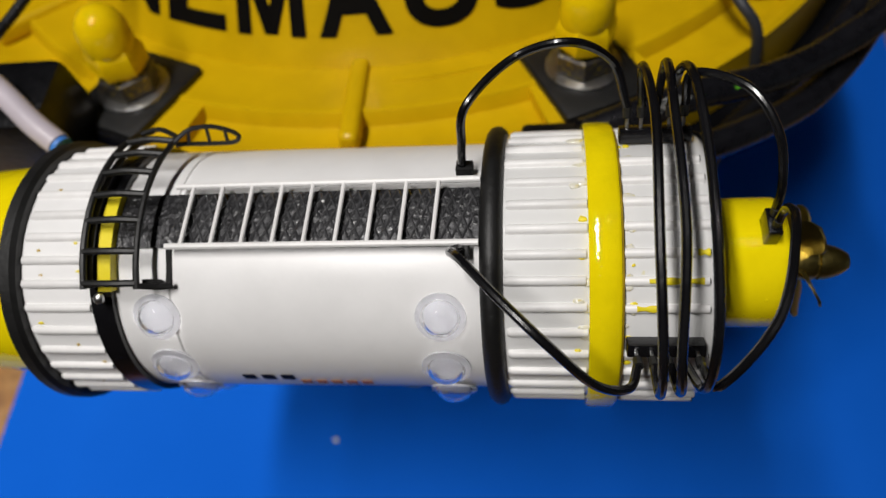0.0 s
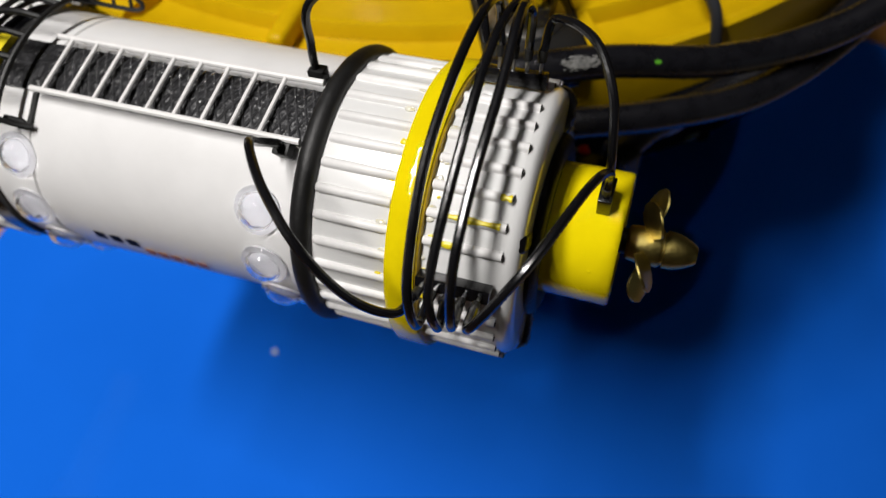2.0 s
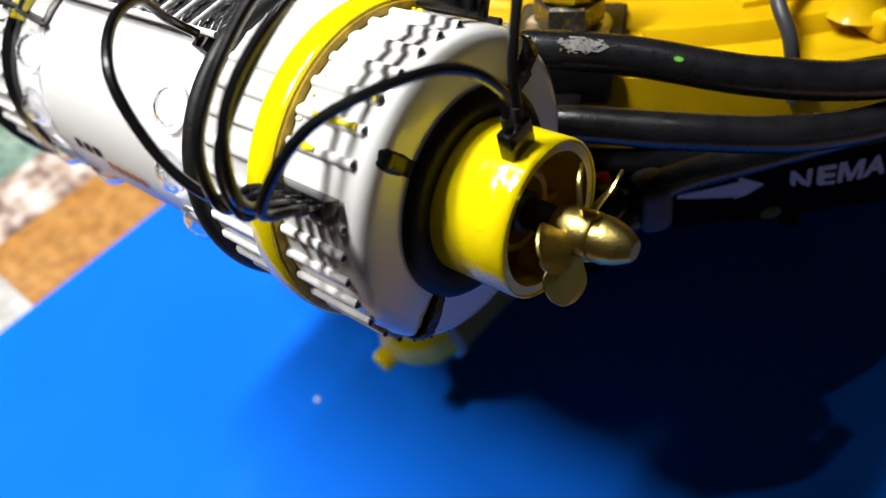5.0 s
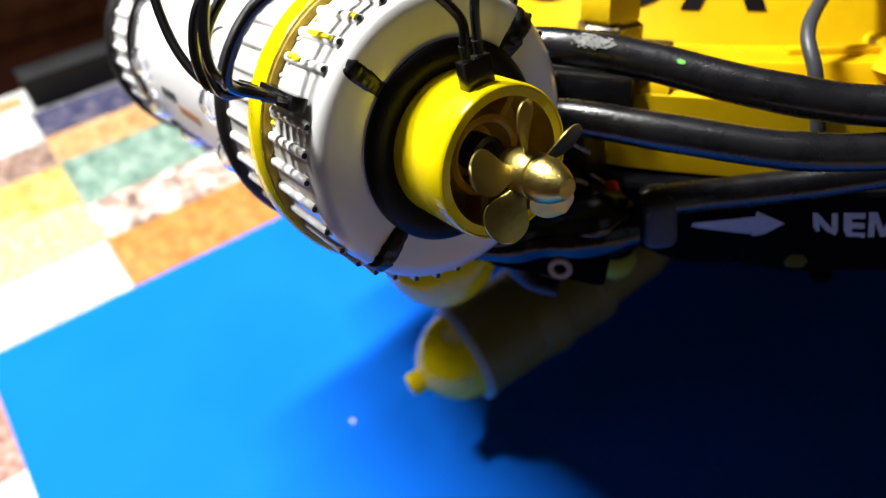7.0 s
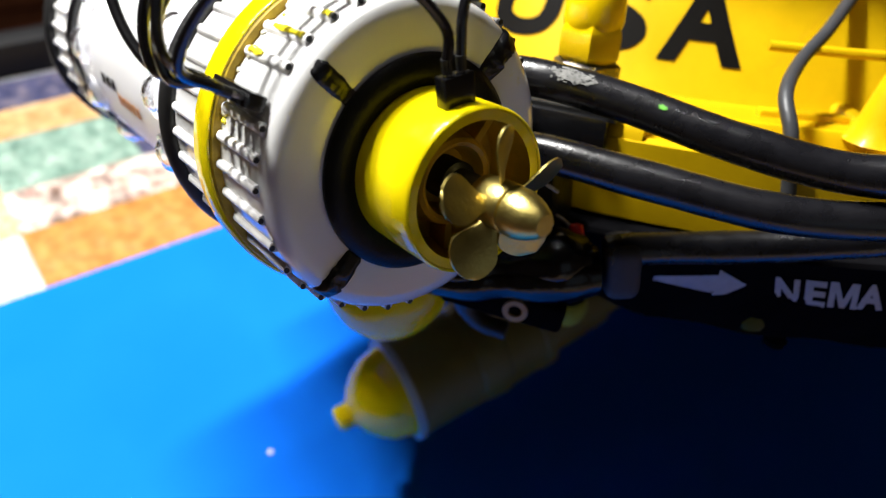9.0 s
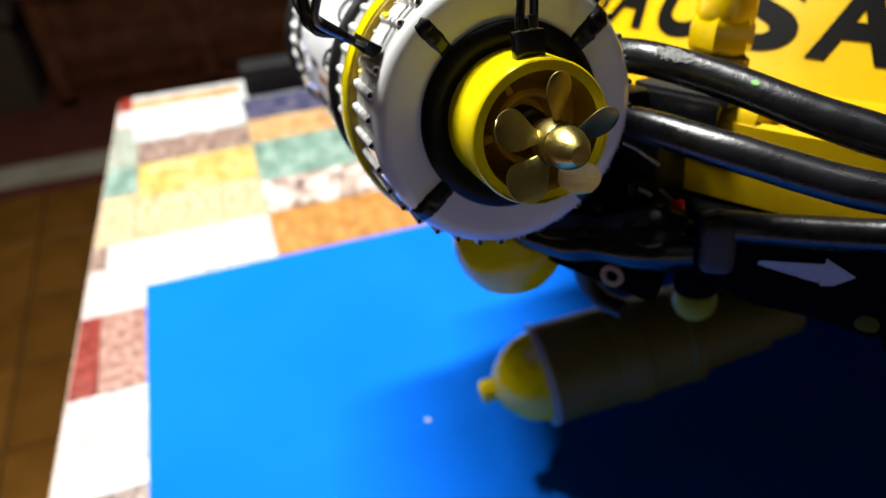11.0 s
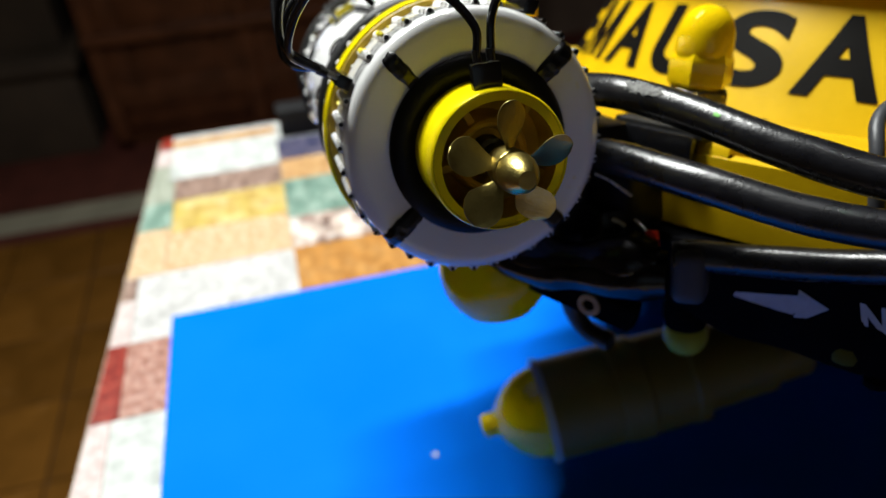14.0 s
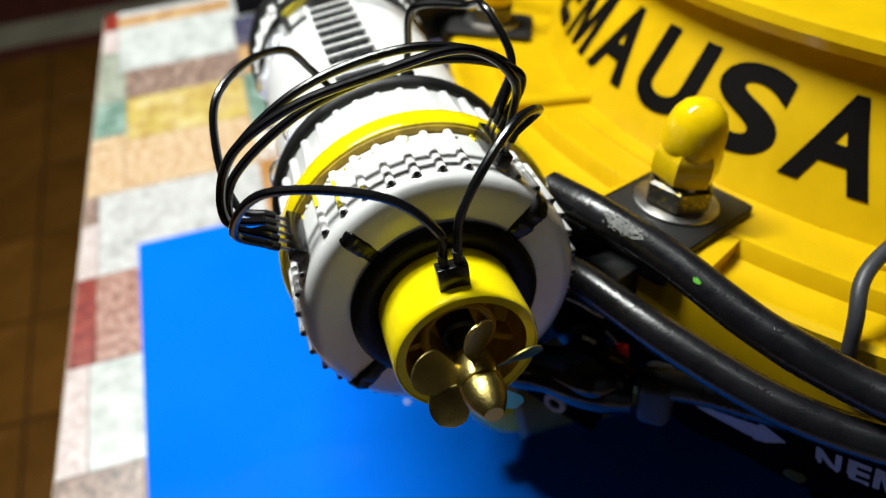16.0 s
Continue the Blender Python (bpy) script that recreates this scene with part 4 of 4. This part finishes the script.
def scuff(line, r, u0, u1, d0, d1, material, name, label):
    """A thin uneven patch lying on a cable."""
    pts = glide(line, 14)
    n = len(pts) - 1
    b = bmesh.new()
    for i in range(26):
        for j in range(14):
            u, d = u0 + (u1 - u0) * i / 26, d0 + (d1 - d0) * j / 14
            e = 1 - ((i - 13) / 13) ** 2 - ((j - 7) / 7) ** 2 + 1.1 * noise.noise((i * 0.31, j * 0.43, r))
            if e < 0.25:
                continue
            quad = []
            for du, dd in ((0, 0), (1, 0), (1, 1), (0, 1)):
                x = min(n - 0.01, (u + du * (u1 - u0) / 26) * n)
                k = int(x)
                p = pts[k].lerp(pts[k + 1], x - k)
                t = (pts[k + 1] - pts[k]).normalized()
                side = t.cross(Vector((0, 0, 1))).normalized()
                a = radians(d + dd * (d1 - d0) / 14)
                quad.append(b.verts.new(p + (r + 0.07) * (math.cos(a) * side + math.sin(a) * side.cross(t))))
            b.faces.new(quad)
    bmesh.ops.remove_doubles(b, verts=b.verts[:], dist=0.01)
    return solid(name, b, material, POD, label, name.split("_")[-1])


scuff(C1, 3.85, 0.165, 0.245, 22, 74, TAPE_PALE, "scuff", "pale grey scuff worn into the cable")
scuff(C1, 3.85, 0.331, 0.343, 36, 52, SPECK, "speck", "green paint speck on the cable")
solid("taped_joint", block((7.4, 9.2, 13.0), 3.0, (0, 0, 0), seg=4), TAPE, POD @ Matrix.Translation((0.0517, 0.0418, -0.0331)) @ Matrix.Rotation(radians(50), 4, "Z"), "grey-black tape wrapped round a cable joint", "tape")
wrap = thing("wrapped_hose", POD, "hose in wrinkled glossy black wrap under the pod", "hose")
part("hose", hose([(20, 6, -27), (26, 11, -31), (34, 20, -32), (42, 30.5, -31.4), (46.5, 37, -31.5)], lambda u: 5.0 - 0.5 * math.sin(14 * u), 22, 12, wobble=0.35), WRAP, wrap)
part("hose", hose([(20, 7, -29), (27, 12.6, -33.6), (35, 21.6, -34.4), (43, 31.2, -34.4), (48, 38.4, -34.6)], lambda u: 5.6 - 0.3 * math.sin(11 * u + 2), 22, 12, wobble=0.2), WRAP, wrap)
part("flap", hose([(40, 27.5, -30.2), (43.2, 31.4, -29.0), (46.2, 35.2, -28.9), (47.5, 37, -29.2)], lambda u: 1.9 - 0.4 * u, 16, 8, wobble=0.3), WRAP, wrap, "loose fold of the wrap")


def label_band():
    """The black curved band with its white lettering, in hull places."""
    e = thing("label_band", HULL, "black band with a white arrow and lettering under the cables", "band")
    b = bmesh.new()
    n = 40
    rows = []
    for i in range(n + 1):
        u = i / n
        a = radians(-72 + 46 * u)
        top = -49.3 + 3.8 * u
        low = -60.5 - 9.0 * min(1, max(0, u - 0.05) * 3.2) ** 0.7 + 0.5 * math.sin(31 * u)
        rows.append([(168.6, top), (169.2, top - 1), (167.6, (top + low) / 2), (164.5, low + 0.8), (163.2, low), (160, low), (160, top)])
        rows[-1] = [b.verts.new((r * math.cos(a), r * math.sin(a), h)) for r, h in rows[-1]]
    for p, q in zip(rows, rows[1:]):
        for k in range(7):
            b.faces.new((p[k], p[(k + 1) % 7], q[(k + 1) % 7], q[k]))
    b.faces.new(rows[0])
    b.faces.new(rows[-1])
    part("strip", b, BAND_BLACK, e)

    def bend(b, mid, mid_h):
        for v in b.verts:
            a = radians(mid) + v.co.x / 167.0
            h = mid_h + v.co.y
            u = (math.degrees(a) + 63) / 37
            top, mid_r = -49.5 + 3 * u, (-48.5 + 3 * u - 67.5) / 2
            k = (h - mid_r) / (top - mid_r)
            r = 167.6 + (1.6 * k if k > 0 else 3.1 * k) + 0.3
            v.co = (r * math.cos(a), r * math.sin(a), h)
        return b

    b = bmesh.new()
    pts = [(-9.6, 0.2), (-9.2, 0.8), (3.2, 2.0), (3.2, 3.1), (9.3, 0.3), (3.2, -3.5), (3.2, -1.8), (-9.2, -0.4)]
    b.faces.new([b.verts.new((x, y + 0.13 * x - 0.7, 0)) for x, y in [(x, 1.3 * y) for x, y in pts]])
    b.normal_update()
    bmesh.ops.triangulate(b, faces=b.faces[:])
    for x in (-6, -3, 0, 6):
        bmesh.ops.bisect_plane(b, geom=b.verts[:] + b.edges[:] + b.faces[:], plane_co=(x, 0, 0), plane_no=(1, 0, 0))
    part("arrow", bend(b, -51.8, -56.0), LETTER_WHITE, e, "worn white arrow")
    for k, (ch, wide) in enumerate(zip("NEMAUSA", (4.9, 4.3, 6.0, 5.7, 5.0, 4.7, 5.7))):
        b = letters(ch, wide, 6.7, 0.042)
        for v in b.verts:
            v.co.x -= 0.25 * v.co.y
        part("letter", bend(b, -45.8 + 1.95 * k, -55.3 + 0.25 * k), LETTER_WHITE, e, "worn white letter")
    return e


label_band()


def on_band(deg, r, h):
    a = radians(deg)
    return HULL @ Matrix.Translation((r * math.cos(a) * MM, r * math.sin(a) * MM, h * MM))


solid("yellow_stud", lathe([(-2.6, 0), (-2.4, 2.0), (-1.2, 3.6), (0.4, 4.2), (2.5, 4.2)], 24, axis="z"), STUD, on_band(-47.0, 162, -66.4), "small dull yellow stud under the black band", "stud")
solid("black_nub", lathe([(-5.2, 0), (-5.2, 1.4), (-4.6, 2.4), (-3.2, 2.6), (-2.6, 2.2), (3, 2.2)], 20, axis="z"), BAND_BLACK, on_band(-44.6, 162, -67.6), "short black nub hanging under the band", "nub")
solid("hanging_hose", hose([(22, 27, -44), (15, 28.5, -50), (12.5, 30, -57), (15, 33, -63), (21, 37, -65)], 2.6, 14, 8), BLACK, POD, "short black hose sagging beside the clamp", "hose")
solid("ball_holder", lathe([(-66.0, 4.6), (-65.8, 5.6), (-63, 6.2), (-60, 6.0), (-57, 5.0), (-56, 0)], 28, axis="z"), BAND_BLACK, POD @ Matrix.Translation((0.0192, 0.0604, 0)), "black holder over the pale ball", "holder")
solid("red_tip", hose([(43.6, 37.4, -30.0), (43.1, 37.7, -28.2), (42.3, 38.0, -26.4), (42.1, 38.1, -25.8)], lambda u: 1.45 - 0.5 * max(0, u - 0.8) / 0.2, 14, 5), RED, POD, "small red plastic cable tip", "cable end")
solid("bare_lead", hose([(36.0, 34.0, -22.6), (39.4, 36.2, -24.6), (42.4, 37.8, -27.2)], 0.42, 8, 4), STEEL, POD, "short bare metal lead beside the red tip", "lead")
solid("thin_cable", hose([(46.5, 133, 9), (49.9, 121, 6.5), (53.2, 106, 2.5), (55.5, 91.8, -1.0), (61.2, 77.5, -3.2), (66.5, 72.5, -9.5), (68.9, 71.6, -22.5)], 1.5, 12, 10), CABLE_GREY, POD, "thin dark grey cable bent over the flange", "cable")

cl = thing("clamp", POD, "black clamp with a pale tan ring on its face", "clamp")
cdir = Matrix.Translation((35.1 * MM, 23.9 * MM, -41.7 * MM)) @ Matrix.Rotation(radians(40), 4, "Z") @ Matrix.Rotation(radians(14), 4, "Y")
part("body", block((27, 6, 7), 1.6, seg=3), BAND_BLACK, cl, at=cdir)
part("ring", lathe([(-0.3, 1.4), (0.5, 1.5), (0.5, 2.7), (-0.3, 2.8)], 24, axis="z", closed=True), RING_TAN, cl, "pale tan ring", at=cdir @ Matrix.Translation((3.0 * MM, -3.1 * MM, 0)) @ Matrix.Rotation(radians(90), 4, "X"))
dome = thing("yellow_dome", POD @ Matrix.Translation((0.012, 0.009, -0.0405)), "glossy yellow dome lamp under the pod", "dome")
part("shell", lathe([(-14.5 * math.cos(radians(a)), 14.5 * math.sin(radians(a))) for a in range(38, 181, 7)], 40, axis="z"), DOME_YELLOW, dome)
part("lens", lathe([(-14.1 * math.cos(radians(a)), 14.1 * math.sin(radians(a))) for a in range(0, 46, 5)], 40, axis="z"), DOME_LENS, dome, "pale greenish translucent lens")
part("seam", lathe([(-11.6, 8.6), (-11.2, 9.5), (-10.6, 9.9), (-10.4, 9.2)], 40, axis="z", closed=True), DOME_YELLOW, dome)
solid("pale_ball", lathe([(-6 * math.cos(radians(a)), 6 * math.sin(radians(a))) for a in range(0, 181, 12)], 28, axis="z"), DOME_PALE, POD @ Matrix.Translation((0.0192, 0.0604, -0.069)), "small pale yellow ball under the clamp", "ball")

fl = thing("float", Matrix.Translation((-0.0035, 0.037, 0.0495)) @ Matrix.Rotation(radians(84), 4, "Z") @ Matrix.Rotation(radians(-9), 4, "Y"), "tan cylindrical float with a yellow domed nose", "float")
part("body", lathe([(0, 18.8), (24, 18.6), (24.4, 18.2), (25.4, 18.2), (25.8, 18.7), (31, 19.3), (36, 19.3), (37, 18.4), (52, 18.0), (52.6, 18.6), (57, 18.4), (57.6, 15.6), (84, 14.2), (85, 12.4), (98, 11.6), (99, 0)], 56), TAN, fl)
part("rim", lathe([(-1.6, 17), (-1.6, 19.6), (0.8, 19.6), (0.8, 17)], 56, closed=True), PALE_RIM, fl, "pale translucent rim")
part("nose", lathe([(-0.4, 17), (-4, 16.8), (-9, 15.3), (-13.5, 12.3), (-17, 8.4), (-18.4, 5.8), (-19.4, 4.6), (-21, 4.4), (-23, 4.6), (-24.6, 3.6), (-25.2, 0)], 48), DOME_YELLOW, fl, "glossy yellow nose with a nub")
stand = thing("stand", Matrix.Translation((-0.04, 0.24, 0.0006)), "black post stand that carries the hull", "stand")
part("post", lathe([(3, 20), (6, 14), (60, 12), (110, 12)], 32, axis="z"), BAND_BLACK, stand)
part("base", lathe([(0, 0), (0, 30), (3, 30), (4, 28), (4, 0)], 48, axis="z"), BAND_BLACK, stand)
solid("rod", hose([(-8, 92, 3), (20, 99, 3), (60, 108, 3), (110, 120, 3)], 2.2, 12, 8), ROD, Matrix(), "black rod lying on the sheet under the hull", "rod")

# things past the pod's far end
tube = thing("pale_tube", POD, "short pale lilac tube with a blue end beside the flange", "tube")
part("tube", hose([(-118.3, 39.0, 20.9), (-113.4, 35.1, 19.0), (-107.1, 29.8, 16.4), (-101.2, 25.8, 13.9)], 3.0, 14, 8), LILAC, tube)
part("blue_end", hose([(-101.2, 25.8, 13.9), (-100.1, 25.1, 13.5)], 2.7, 14, 3), BLUE_END, tube, "blue plug")
part("rear_cap", lathe([(-93.2, 24), (-96, 24.4), (-112, 23.4), (-116, 20), (-118, 12), (-118.4, 0)], 48), YELLOW_GLOSS, pod, "yellow rear cap")
part("bracket", block((34, 22, 26), 3, (-124, 40, 4)), PAD_BLACK, pod, "black mounting bracket")
solid("black_lead", hose([(-140, 58, 10), (-128, 66, 16), (-116, 78, 22), (-104, 96, 24)], 1.4, 10, 8), CABLE, POD, "thin black lead crossing the flange", "cable")

# ---- floor tiles ----
TILE = finish("floor_tile", block((196, 196, 12), 2, (0, 0, 0), seg=1), FLOOR_TILE, 0)
for ix in range(17):
    for iy in range(13):
        x, y = -1545 + 100 + 200 * ix, -1450 + 200 * iy
        if x < 1850:
            ob = part("floor_tile", TILE, None, floor_ob, at=Matrix.Translation((x * MM, y * MM, (FLOOR_Z - 4.2) * MM)))
